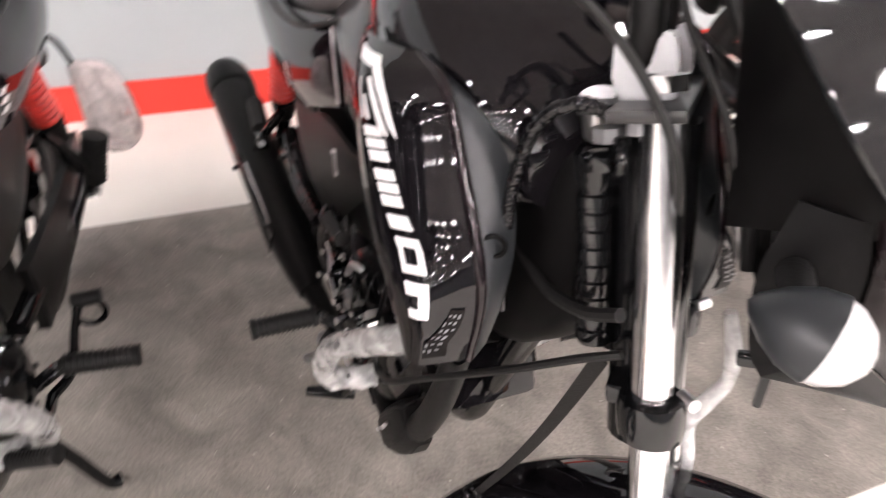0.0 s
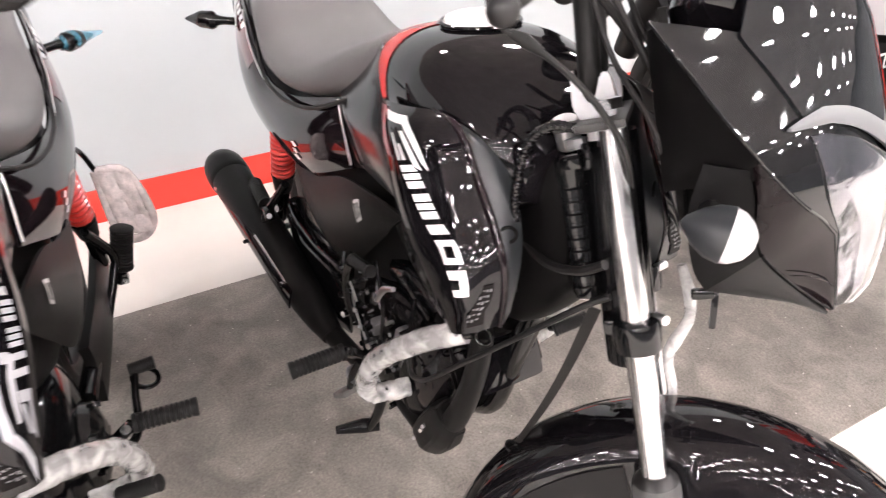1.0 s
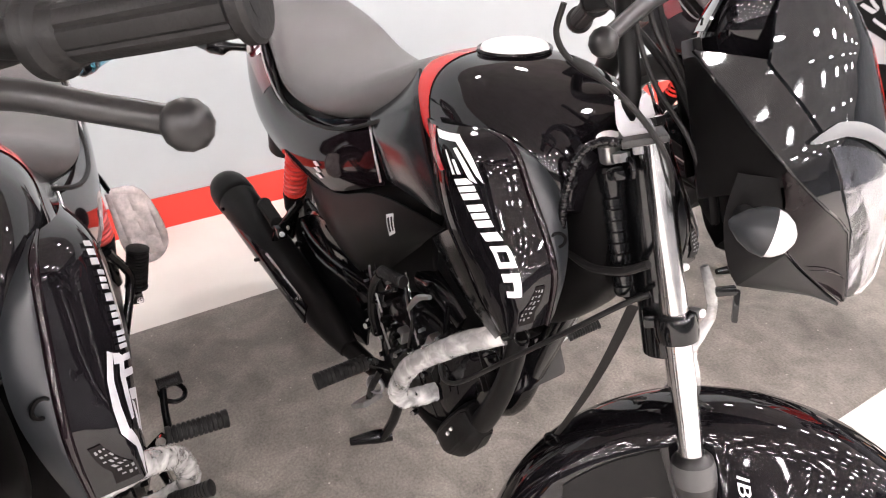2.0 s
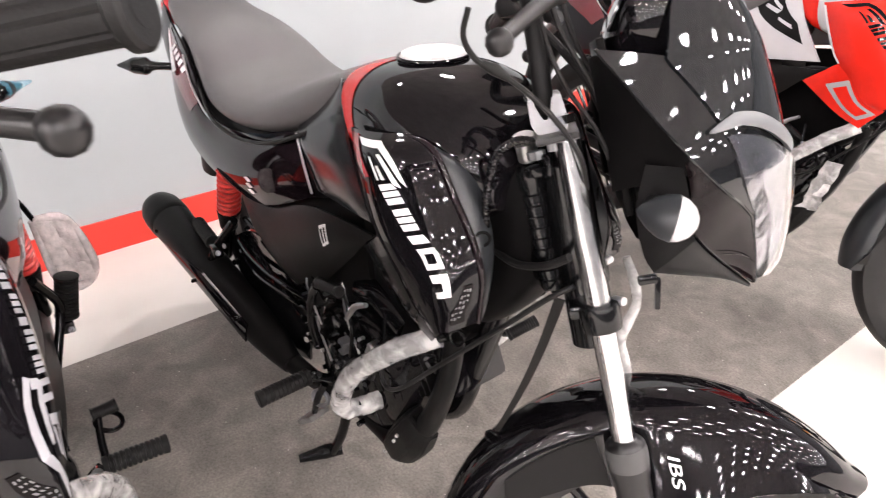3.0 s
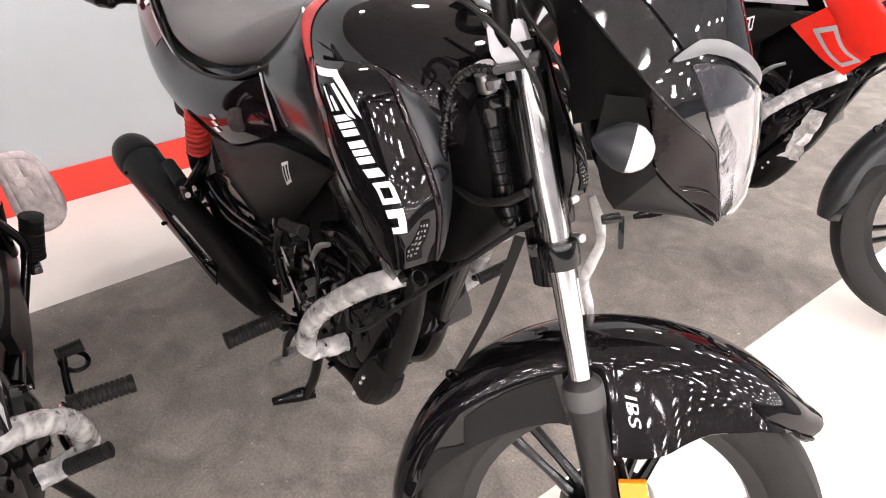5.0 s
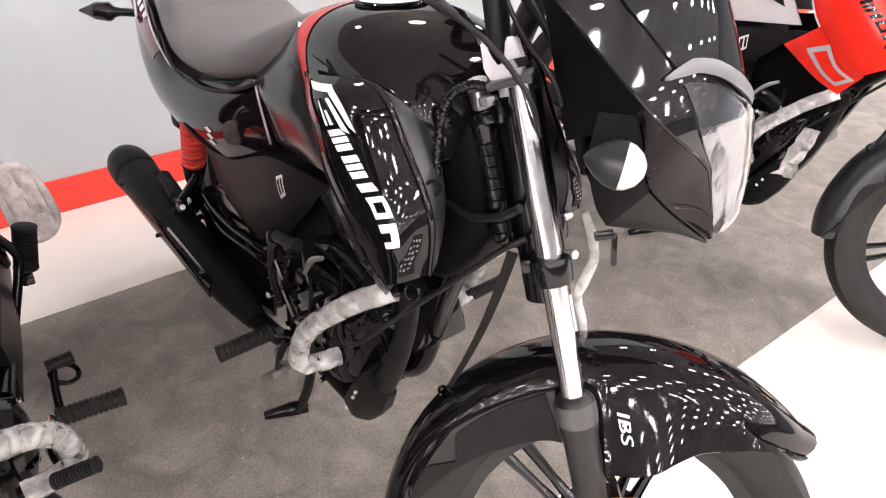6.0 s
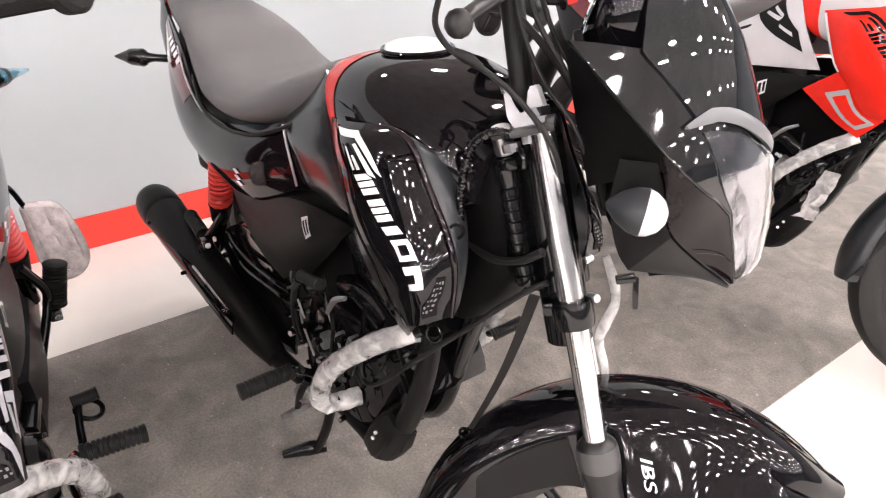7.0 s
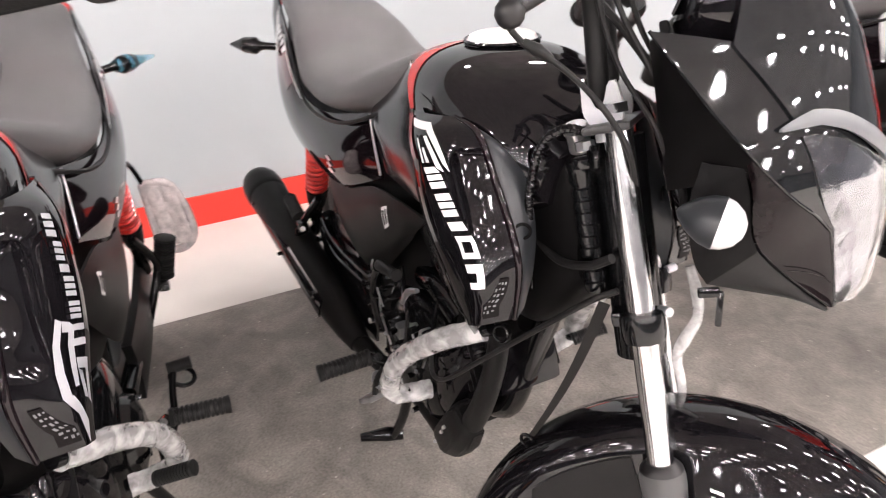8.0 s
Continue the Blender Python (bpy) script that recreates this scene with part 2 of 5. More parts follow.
def resample(pts, n):
    acc = [0.0]
    for p, q in zip(pts, pts[1:]):
        acc.append(acc[-1] + (q - p).length)
    out = []
    for k in range(n):
        s = acc[-1] * k / (n - 1)
        i = min(max(next((j for j, v in enumerate(acc) if v >= s), len(acc) - 1), 1), len(acc) - 1)
        f = (s - acc[i - 1]) / max(acc[i] - acc[i - 1], 1e-9)
        out.append(pts[i - 1].lerp(pts[i], f))
    return out


def hull(stations, power=2.6, seg=28, sub=None, grow=0.0, skew=0.0):
    """A body along x: stations of (x, half width, bottom, top), rounded in section. sub, grow: only some of its rings, swollen, as a band on it."""
    st = spline([(x, w, 0) for x, w, b, t in stations], 4)
    lo = spline([(x, b, t) for x, w, b, t in stations], 4)
    bm = bmesh.new()
    rings = []
    for k, (p, q) in enumerate(zip(st, lo)):
        ring = []
        lag = skew * (1 - k / (len(st) - 1)) ** 2
        for a in np.linspace(0, 2 * math.pi, seg, endpoint=False):
            c, s = math.cos(a), math.sin(a)
            y = (p.y + grow) * math.copysign(abs(c) ** (2 / power), c)
            z = (q.y + q.z) / 2 + ((q.z - q.y) / 2 + grow) * math.copysign(abs(s) ** (2 / power), s)
            ring.append((p.x + lag * (1 - s), y, z))
        rings.append(ring)
    skin(bm, rings[sub[0]:sub[1]] if sub else rings, caps=not sub)
    return bm


# ---------------------------------------------------------------- setting
def slab(name, x0, x1, y0, y1, z0, z1, mat, label, bevel=0.0):
    bm = box((x1 - x0, y1 - y0, z1 - z0), pose((x0 + x1) / 2, (y0 + y1) / 2, (z0 + z1) / 2), bevel)
    return tagged(part(name, bm, mat, None), label, "", "", "structure")


WALL_X = -0.98
slab("floor", -13, 18, -28, 12, -0.10, 0.0, FLOOR, "cream glossy vinyl show floor")
slab("carpet", -0.30, 1.048, -8, 8, 0.0, 0.006, CARPET, "worn grey felt carpet strip laid on the floor", 0.002)
slab("wall_back", WALL_X - 0.08, WALL_X, -8, 8, 0.0, 2.0, WALL, "plain light grey laminate stand wall")
slab("skirting", WALL_X, WALL_X + 0.012, -8, 8, 0.0, 0.13, SKIRT, "bright red skirting band along the wall", 0.002)
slab("ceiling", -13, 18, -28, 12, HALL_Z, HALL_Z + 0.1, CEILING, "dark brown hall ceiling")
for nm, x0, x1, y0, y1 in (("wall_front", 18, 18.1, -28, 12), ("wall_rear", -13.1, -13, -28, 12), ("wall_left", -13, 18, -28.1, -28), ("wall_right", -13, 18, 12, 12.1)):
    slab(nm, x0, x1, y0, y1, 0, HALL_Z, HALLWALL, "plain dark grey hall wall")


def ceiling_lamp(radius):
    root = tagged(new("ceiling_light"), "round white led ceiling light, switched on", "ceiling light", "hall ceiling lights")
    part("frame", lathe([(radius * 1.01, -0.010), (radius * 1.10, -0.010), (radius * 1.12, 0.05), (0.0, 0.05)], (0, 0, 0), (0, 0, 1), 24), ALLOY, root)
    part("diffuser", lathe([(0.0, -0.014), (radius * 0.9, -0.012), (radius, -0.004), (radius, 0.010), (0.0, 0.010)], (0, 0, 0), (0, 0, 1), 24), GLOW, root)
    return root


def lamp_field(size, places):
    lamp = ceiling_lamp(size)
    lamp.matrix_basis = pose(*places[0], HALL_Z - 0.052)
    for x, y in places[1:]:
        copy_thing(lamp, pose(x, y, HALL_Z - 0.052))


lamp_field(0.17, [(1.2 + 2.2 * ix, 2.9 + 1.75 * iy + 0.35 * (ix % 2)) for ix in range(2) for iy in range(5)])
lamp_field(0.14, [(5.0 + 1.5 * ix, -9.5 + 1.5 * iy) for ix in range(7) for iy in range(14)])
lamp_field(0.20, [(-3.4 - 2.9 * ix, 0.6 + 2.8 * iy) for ix in range(3) for iy in range(4)])
lamp_field(0.26, [(0.8 + 2.3 * ix, -6.4 - 2.7 * iy) for ix in range(2) for iy in range(7)] + [(5.4 + 3.4 * ix, -12.4 - 3.0 * iy) for ix in range(4) for iy in range(5)])


def carpet_lint(count):
    """Small pale crumbs trodden into the carpet."""
    rng = random.Random(4)
    bm = bmesh.new()
    for k in range(count):
        c = Vector((rng.uniform(-0.28, 1.03), rng.uniform(-1.2, 2.4), 0.0065))
        r = rng.uniform(0.0009, 0.0030)
        base = [bm.verts.new(c + Vector((r * rng.uniform(0.6, 1.4) * math.cos(a), r * rng.uniform(0.6, 1.4) * math.sin(a), 0))) for a in (0, 1.3, 2.5, 3.8, 5.1)]
        tip = bm.verts.new(c + Vector((0, 0, r * 0.8)))
        for p, q in zip(base, base[1:] + base[:1]):
            bm.faces.new((p, q, tip))
    return tagged(part("carpet_lint", bm, LINT, None), "pale crumbs and lint on the carpet", "lint", "", "stuff")


carpet_lint(260)


# ---------------------------------------------------------------- motorcycle
def wheel(root, name, m, radius=0.30, drum=0.075):
    """A cast wheel that turns about y in its own frame."""
    ax, up = (0, 1, 0), None
    prof = [(radius - 0.072, -0.026), (radius - 0.060, -0.036), (radius - 0.035, -0.042), (radius - 0.012, -0.036), (radius - 0.003, -0.020), (radius, 0.0),
            (radius - 0.003, 0.020), (radius - 0.012, 0.036), (radius - 0.035, 0.042), (radius - 0.060, 0.036), (radius - 0.072, 0.026)]
    rim = part(name, lathe([(0.243, -0.028), (0.249, -0.026), (0.240, -0.018), (0.226, -0.012), (0.222, 0.0), (0.226, 0.012), (0.240, 0.018), (0.249, 0.026), (0.243, 0.028), (0.224, 0.024), (0.206, 0.016), (0.203, 0.0), (0.206, -0.016), (0.224, -0.024)],
                           (0, 0, 0), ax, 64, closed=True), FORK, root, "dark grey cast alloy wheel", m)
    part("tyre", lathe(prof, (0, 0, 0), ax, 72, closed=True), TYRE, rim, "new black rubber tyre", m)
    part("hub", lathe([(0.0, -0.055), (0.022, -0.055), (0.030, -0.048), (drum, -0.042), (drum, 0.042), (0.03, 0.048), (0.022, 0.055), (0.0, 0.055)], (0, 0, 0), ax, 32), FRAME, rim, "", m)
    for k in range(6):
        for s in (-1, 1):
            a = math.radians(60 * k + s * 9)
            b = math.radians(60 * k + s * 5)
            p = Vector((math.cos(a) * 0.06, 0, math.sin(a) * 0.06))
            q = Vector((math.cos(b) * 0.210, 0, math.sin(b) * 0.210))
            part("spoke", tube([p, p.lerp(q, 0.5), q], [0.010, 0.007, 0.009], 8, 3), FRAME, rim, "", m)
    return rim


def even_profile(t, s):
    return 1 - abs(2 * t - 1) ** 2.6


def shroud_profile(t, s):
    """A flat face that rolls over towards the front, later and tighter at its foot."""
    peak = 0.6 + 0.33 * min(1.0, max(0.0, (s - 0.62) / 0.28))
    return 1 - (1 - t / peak) ** 2.2 if t < peak else 1 - ((t - peak) / (1 - peak)) ** 2


def surf(edge_a, edge_b, bulge=0.012, out=(0, -1, 0), profile=even_profile, foot=0.75):
    """A bowed surface between two edges, as a function of the way along (s) and across (t)."""
    a, b = resample(spline(edge_a), 41), resample(spline(edge_b), 41)
    out = Vector(out)

    def at(s, t):
        x = min(max(s, 0), 1) * 40
        i = min(int(x), 39)
        k = profile(t, s) * (1 - (0.75 if s < 0.5 else foot) * abs(2 * s - 1) ** 4)
        return a[i].lerp(a[i + 1], x - i).lerp(b[i].lerp(b[i + 1], x - i), t) + out * bulge * k
    return at


def skin_of(at, thick=0.006, nu=18, nv=9, out=None):
    return sheet([[at(i / (nu - 1), j / (nv - 1)) for j in range(nv)] for i in range(nu)], thick, out=out)


def decal(at, quads, away, lift=0.0022):
    """Thin shapes laid on a surface, each given by four (s, t) corners."""
    bm = bmesh.new()
    away = Vector(away)
    for c in quads:
        grid = []
        for i in range(7):
            u = i / 6
            row = []
            for j in range(4):
                v = j / 3
                s = (c[0][0] * (1 - u) + c[1][0] * u) * (1 - v) + (c[3][0] * (1 - u) + c[2][0] * u) * v
                t = (c[0][1] * (1 - u) + c[1][1] * u) * (1 - v) + (c[3][1] * (1 - u) + c[2][1] * u) * v
                row.append(at(s, t) + away * lift)
            grid.append(row)
        skin(bm, grid, caps=False, closed=False)
    return bm


def front_end(root, steer, colours, lever=0.0, reach=0.0):
    """Fork, wheel, fender, lamps, cowl and handlebar, turned about the steering head. In its frame x leads, y is left and z runs up the fork."""
    rake, th = radians(20.0), radians(steer)
    d, e, n = Vector((-math.sin(rake), 0, math.cos(rake))), Vector((math.cos(rake), 0, math.sin(rake))), Vector((0, 1, 0))
    e1, n1 = math.cos(th) * e + math.sin(th) * n, -math.sin(th) * e + math.cos(th) * n
    a0 = Vector((1.374, 0.013, 0)) + 0.035 * e1
    axle = a0 + d * ((0.3025 - a0.z) / d.z)
    m = Matrix.Translation(axle) @ Matrix((e1, n1, d)).transposed().to_4x4()
    wheel(root, "front_wheel", m)
    # fender: crest and skirts by angle from straight ahead
    angs = [20, 28, 36, 45, 56, 64, 72, 80, 90, 98, 104, 115, 130, 145, 156, 163, 168]
    inner = [0.322, 0.312, 0.303, 0.290, 0.252, 0.204, 0.190, 0.190, 0.195, 0.228, 0.236, 0.245, 0.262, 0.282, 0.298, 0.316, 0.330]
    def flare(deg):
        return 0.033 * max(0.0, min(1.0, (max(deg - 34, 0) / 14) ** 0.7, (90 - deg) / 7))
    grid = []
    for deg in np.arange(27, 168.1, 2.0):
        fl = float(np.interp(deg, angs, inner))
        c, s = math.cos(radians(deg)), math.sin(radians(deg))
        end = min(1.0, max(0, (deg - 26) / 16) ** 0.5, max(0, (170 - deg) / 14) ** 0.5)
        hw = 0.064 * (0.35 + 0.65 * end)
        lip = 0.008 * max(0, (31 - deg) / 6)
        fla = flare(deg)
        row = []
        for r, v in ((fl, -hw - fla), ((fl + 0.306) / 2, -hw - 0.001 - 0.45 * fla), (0.300, -hw - 0.05 * fla), (0.314, -hw * 0.96), (0.326, -hw * 0.84), (0.333, -hw * 0.6), (0.3365, -hw * 0.25), (0.337, 0), (0.3365, hw * 0.25), (0.333, hw * 0.6), (0.326, hw * 0.84), (0.314, hw * 0.96), (0.300, hw + 0.05 * fla), ((fl + 0.306) / 2, hw + 0.001 + 0.45 * fla), (fl, hw + fla)):
            row.append(((r + lip) * c, v, (r + lip) * s))
        grid.append(row)
    fender = part("front_fender", sheet(grid, 0.003), colours["body"], root, colours["fender_label"], m)
    for side in (-1, 1):
        grid = []
        for deg in np.arange(97, 164, 3.0):
            fl = float(np.interp(deg, angs, inner))
            c, s = math.cos(radians(deg)), math.sin(radians(deg))
            top = 0.3005 if deg < 140 else 0.3005 - 0.0003 * (deg - 140)
            if 124 < deg < 137:
                top -= 0.030 * (1 - abs(deg - 130.5) / 6.5)
            w = 0.064 * (0.35 + 0.65 * min(1, ((170 - deg) / 14) ** 0.5)) + 0.0028
            grid.append([(r * c, side * w, r * s) for r in (fl + 0.0005, (fl + top) / 2, top)])
        part("fender_side_panel", sheet(grid, 0.003), MATTE, fender, "matte black plastic side panel", m)
        part("fender_stay", box((0.030, 0.006, 0.115), pose(-0.004, side * 0.0700, 0.235), 0.002), MATTE, fender, "", m)
    letters = bpy.data.curves.new("brake_lettering", "FONT")
    letters.body, letters.size, letters.extrude, letters.shear = "IBS", 0.034, 0.0004, 0.25
    holder = bpy.data.objects.new("brake_lettering", letters)
    scene.collection.objects.link(holder)
    bm = bmesh.new()
    bm.from_mesh(bpy.data.meshes.new_from_object(holder.evaluated_get(bpy.context.evaluated_depsgraph_get())))
    bpy.data.objects.remove(holder)
    bm.transform(Matrix(((0, 0.62, 0, 0.050), (0, 0, -1, -0.0665), (-1, 0, 0, 0.268), (0, 0, 0, 1))))
    for v in bm.verts:
        r, deg = math.hypot(v.co.x, v.co.z), math.degrees(math.atan2(v.co.z, v.co.x))
        fl = float(np.interp(deg, angs, inner))
        v.co.y -= float(np.interp(r, (fl, (fl + 0.306) / 2, 0.300), (1.0, 0.45, 0.05))) * flare(deg)
    part("fender_lettering", bm, WHITE, fender, "white brake lettering", m)
    # fork legs
    for side in (-1, 1):
        v = 0.09 * side
        leg = part("fork_leg", lathe([(0.0, -0.03), (0.016, -0.03), (0.021, -0.015), (0.021, 0.12), (0.0225, 0.20), (0.0235, 0.250), (0.026, 0.262), (0.0265, 0.288), (0.0250, 0.300), (0.0165, 0.309), (0.0, 0.309)], (0, v, 0), (0, 0, 1), 28), FORK, root, "dark grey lower fork leg with dust seal", m)
        part("dust_seal", lathe([(0.0160, 0.303), (0.0252, 0.299), (0.0268, 0.290), (0.0268, 0.276), (0.0262, 0.270)], (0, v, 0), (0, 0, 1), 28), SEAL, leg, "grey rubber dust seal", m)
        part("fork_tube", cyl((0, v, 0.30), (0, v, 0.70), 0.0152, seg=32), FORKTUBE, leg, "polished chrome fork tube", m)
        part("yoke_clamp", lathe([(0.0165, -0.018), (0.0235, -0.017), (0.0250, -0.008), (0.0250, 0.008), (0.0235, 0.015), (0.0155, 0.016)], (0, v, 0.477), (0, 0, 1), 28), FRAME, leg, "", m)
        part("pinch_bolt", cyl((0.020, v - side * 0.010, 0.490), (0.030, v + side * 0.002, 0.490), 0.0055, seg=10), ALLOY, leg, "", m)
        part("amber_reflector", box((0.036, 0.010, 0.062), pose(0.042, v + side * 0.018, 0.128, 0, 0, 8 * side), 0.003), AMBER, leg, "orange plastic reflector", m)
    part("fork_brace", tube([(0.012, -0.090, 0.21), (0.030, -0.082, 0.17), (0.034, -0.078, 0.11)], 0.006, 8), FRAME, root, "", m)
    part("lower_yoke", box((0.034, 0.15, 0.018), pose(-0.020, 0, 0.478), 0.005), FRAME, root, "", m)
    part("steering_stem", cyl((-0.035, 0, 0.488), (-0.035, 0, 0.70), 0.024, seg=24), FLANK, root, "", m)
    column = [(0.0, 0.505), (0.013, 0.505)]
    for k in range(9):
        column += [(0.0155, 0.510 + 0.014 * k), (0.0155, 0.518 + 0.014 * k), (0.0135, 0.520 + 0.014 * k), (0.0135, 0.523 + 0.014 * k)]
    part("steering_lock", lathe(column + [(0.017, 0.640), (0.017, 0.662), (0.012, 0.668), (0.0, 0.668)], (-0.052, -0.040, 0), (0, 0, 1), 20), FRAME, root, "ribbed black steering lock column", m)
    part("lock_barrel", cyl((-0.05, -0.035, 0.675), (-0.05, -0.048, 0.705), 0.013, seg=16), ALLOY, root, "", m)
    bm = box((0.050, 0.215, 0.009), pose(-0.010, 0, 0.698), 0.003)
    box((0.070, 0.150, 0.009), pose(-0.025, 0, 0.698), 0.003, bm)
    top = part("upper_yoke", bm, FORK, root, "dark grey top yoke plate", m)
    for side in (-1, 1):
        cradle = ((-0.042, 0.746), (-0.044, 0.715), (-0.034, 0.699), (-0.012, 0.694), (0.008, 0.698), (0.013, 0.715), (0.008, 0.744), (0.002, 0.747), (-0.006, 0.744), (-0.009, 0.726), (-0.016, 0.716), (-0.025, 0.716), (-0.031, 0.726), (-0.034, 0.746))
        bm = bmesh.new()
        skin(bm, [[(-0.018 + 0.78 * (u + 0.018), 0.054 * side + v, w) for u, w in cradle] for v in (-0.011, 0.011)])
        bmesh.ops.bevel(bm, geom=bm.edges[:], offset=0.0022, segments=2, affect="EDGES")
        part("handlebar_riser", bm, PALE, top, "pale alloy handlebar clamp", m)
        part("clamp_bolt", cyl((-0.036, 0.054 * side, 0.744), (-0.037, 0.054 * side, 0.752), 0.0055, seg=8), CHROME, top, "", m)
        part("stem_nut", lathe([(0.0, 0.677), (0.0105, 0.677), (0.0112, 0.679), (0.0112, 0.687), (0.0, 0.689)], (-0.038, 0.078 * side, 0), (0, 0, 1), 8), DULL, top, "", m)
        part("stem_nut", lathe([(0.0, 0.684), (0.008, 0.684), (0.008, 0.694), (0.0, 0.694)], (-0.016, 0.088 * side, 0), (0, 0, 1), 8), PALE, top, "", m)
        part("stem_collar", lathe([(0.0, 0.658), (0.0125, 0.658), (0.0135, 0.661), (0.0135, 0.668), (0.008, 0.671), (0.0, 0.671)], (-0.042, 0.078 * side, 0), (0, 0, 1), 18), FRAME, top, "black collar under the nut", m)
        part("cable_guide", ring_mesh((-0.030, 0.084 * side, 0.668), (0.9, 0.4, 0.0), 0.011, 0.004, 16), FRAME, top, "", m)
        part("yoke_nut", lathe([(0.0, 0.712), (0.014, 0.712), (0.014, 0.722), (0.0, 0.724)], (0, 0.09 * side, 0), (0, 0, 1), 6), CHROME, top, "", m)
    half = [(-0.080 + 1.25 * reach, 0.352 + reach, 0.865), (-0.045 + 0.8 * reach, 0.229 + 0.8 * reach, 0.880 - 0.45 * reach), (-0.025, 0.14, 0.888), (-0.012, 0.085, 0.872), (-0.013, 0.058, 0.825), (-0.018, 0.054, 0.745), (-0.020, 0.036, 0.726)]
    path = [(u, -v, w) for u, v, w in half] + [half[-1 - k] for k in range(len(half))]
    bar = part("handlebar", tube(path, 0.0118, 14), MATTE, root, "black tubular handlebar", m)
    for side in (-1, 1):
        p, q = Vector((-0.045 + 0.8 * reach, (0.229 + 0.8 * reach) * side, 0.880 - 0.45 * reach)), Vector((-0.080 + 1.25 * reach, (0.352 + reach) * side, 0.864))
        part("grip", grip_mesh(p, q), RUBBER, bar, "fluted black rubber grip", m)
        part("switch_box", box((0.046, 0.050, 0.048), pose(-0.036, 0.192 * side, 0.884, 0, 0, -16 * side), 0.010), MATTE, bar, "", m)
        lev = [Vector((u + lever * k, (v + 0.8 * lever * k) * side, w)) for u, v, w, k in ((0.018, 0.165, 0.842, 0.1), (0.016, 0.212, 0.838, 0.35), (0.000, 0.265, 0.828, 0.65), (-0.022, 0.300, 0.814, 0.88), (-0.034, 0.320, 0.806, 0.98), (-0.037, 0.326, 0.803, 1.0))]
        ball = lev.pop()
        lev = tube(lev, [0.011, 0.010, 0.0075, 0.0068, 0.0068], 12)
        part("lever", lev, FORK, bar, "black control lever with ball end", m)
        part("lever_ball", lathe([(0.0, -0.0115), (0.006, -0.010), (0.0098, -0.006), (0.0115, 0.0), (0.0098, 0.006), (0.006, 0.010), (0.0, 0.0115)], ball, (0, 0, 1), 18), FORK, bar, "", m)
        part("lever_perch", tube([(-0.020, 0.150 * side, 0.878), (-0.002, 0.158 * side, 0.862), (0.014, 0.163 * side, 0.846)], [0.018, 0.015, 0.013], 12), FORK, bar, "", m)
    # cables and hoses
    for pts, r in (([(-0.070, -0.175, 0.850), (-0.082, -0.165, 0.825), (-0.075, -0.150, 0.800), (-0.053, -0.140, 0.780), (-0.024, -0.125, 0.745), (-0.001, -0.118, 0.705), (0.012, -0.110, 0.660), (0.006, -0.060, 0.58)], 0.0033),
                   ([(0.000, -0.10, 0.880), (-0.004, -0.075, 0.822), (0.008, -0.070, 0.755), (0.036, -0.075, 0.690), (0.050, -0.060, 0.62)], 0.0030),
                   ([(0.010, -0.08, 0.880), (0.014, -0.060, 0.819), (0.038, -0.060, 0.748), (0.050, -0.050, 0.70), (0.055, -0.03, 0.62)], 0.0034),
                   ([(0.020, -0.05, 0.875), (0.030, -0.035, 0.80), (0.052, -0.025, 0.73), (0.060, -0.01, 0.65)], 0.0032),
                   ([(-0.030, 0.02, 0.86), (0.010, 0.0, 0.80), (0.040, 0.0, 0.74), (0.055, 0.0, 0.68)], 0.0050)):
        part("cable", tube(pts, r, 8), RUBBER, bar, "black control cable", m)
    part("cable_boot", tube([(-0.072, -0.148, 0.797), (-0.060, -0.143, 0.787), (-0.048, -0.138, 0.775)], [0.0042, 0.0068, 0.0042], 10), RUBBER, bar, "", m)
    strap_a, strap_b = Vector((-0.046, -0.044, 0.490)), Vector((-0.174, -0.012, 0.296))
    bm = bmesh.new()
    across = (strap_b - strap_a).cross(Vector((0.35, -1, 0.1))).normalized()
    rings = []
    for k in range(11):
        c = strap_a.lerp(strap_b, k / 10) + Vector((0.004, 0, -0.006)) * math.sin(math.pi * k / 10)
        w = 0.0075 - 0.0035 * k / 10
        rings.append([c + across * w + Vector((0, -0.0014, 0)), c - across * w + Vector((0, -0.0014, 0)), c - across * w + Vector((0, 0.0014, 0)), c + across * w + Vector((0, 0.0014, 0))])
    skin(bm, rings)
    part("cable_strap", bm, STRAP, root, "dark brown flat strap between yoke and fender", m)
    part("cable_ring", ring_mesh((-0.184, -0.008, 0.286), (0.3, 1, 0.1), 0.009, 0.0025), FRAME, root, "", m)
    part("brake_hose", tube([(0.050, 0.055, 0.50), (0.055, 0.055, 0.465), (0.053, 0.055, 0.430), (0.034, 0.055, 0.400), (0.022, 0.055, 0.375), (0.024, 0.055, 0.335), (0.020, 0.055, 0.30)], [0.006, 0.008, 0.007, 0.009, 0.007, 0.006, 0.006], 10), FILM, root, "hose in white wrapping film", m)
    bm = box((0.026, 0.012, 0.012), pose(0.070, 0.02, 0.474), 0.003)
    box((0.008, 0.010, 0.045), pose(0.080, 0.02, 0.452, 0, 10, 0), 0.003, bm)
    part("lamp_bracket", bm, FRAME, root, "", m)
    cowl(root, m, colours)
    return m


def ring_mesh(centre, axis, radius, r, seg=20):
    prof = [(radius + r * math.cos(a), r * math.sin(a)) for a in np.linspace(0, 2 * math.pi, 8, endpoint=False)]
    return lathe(prof, centre, axis, seg, closed=True)


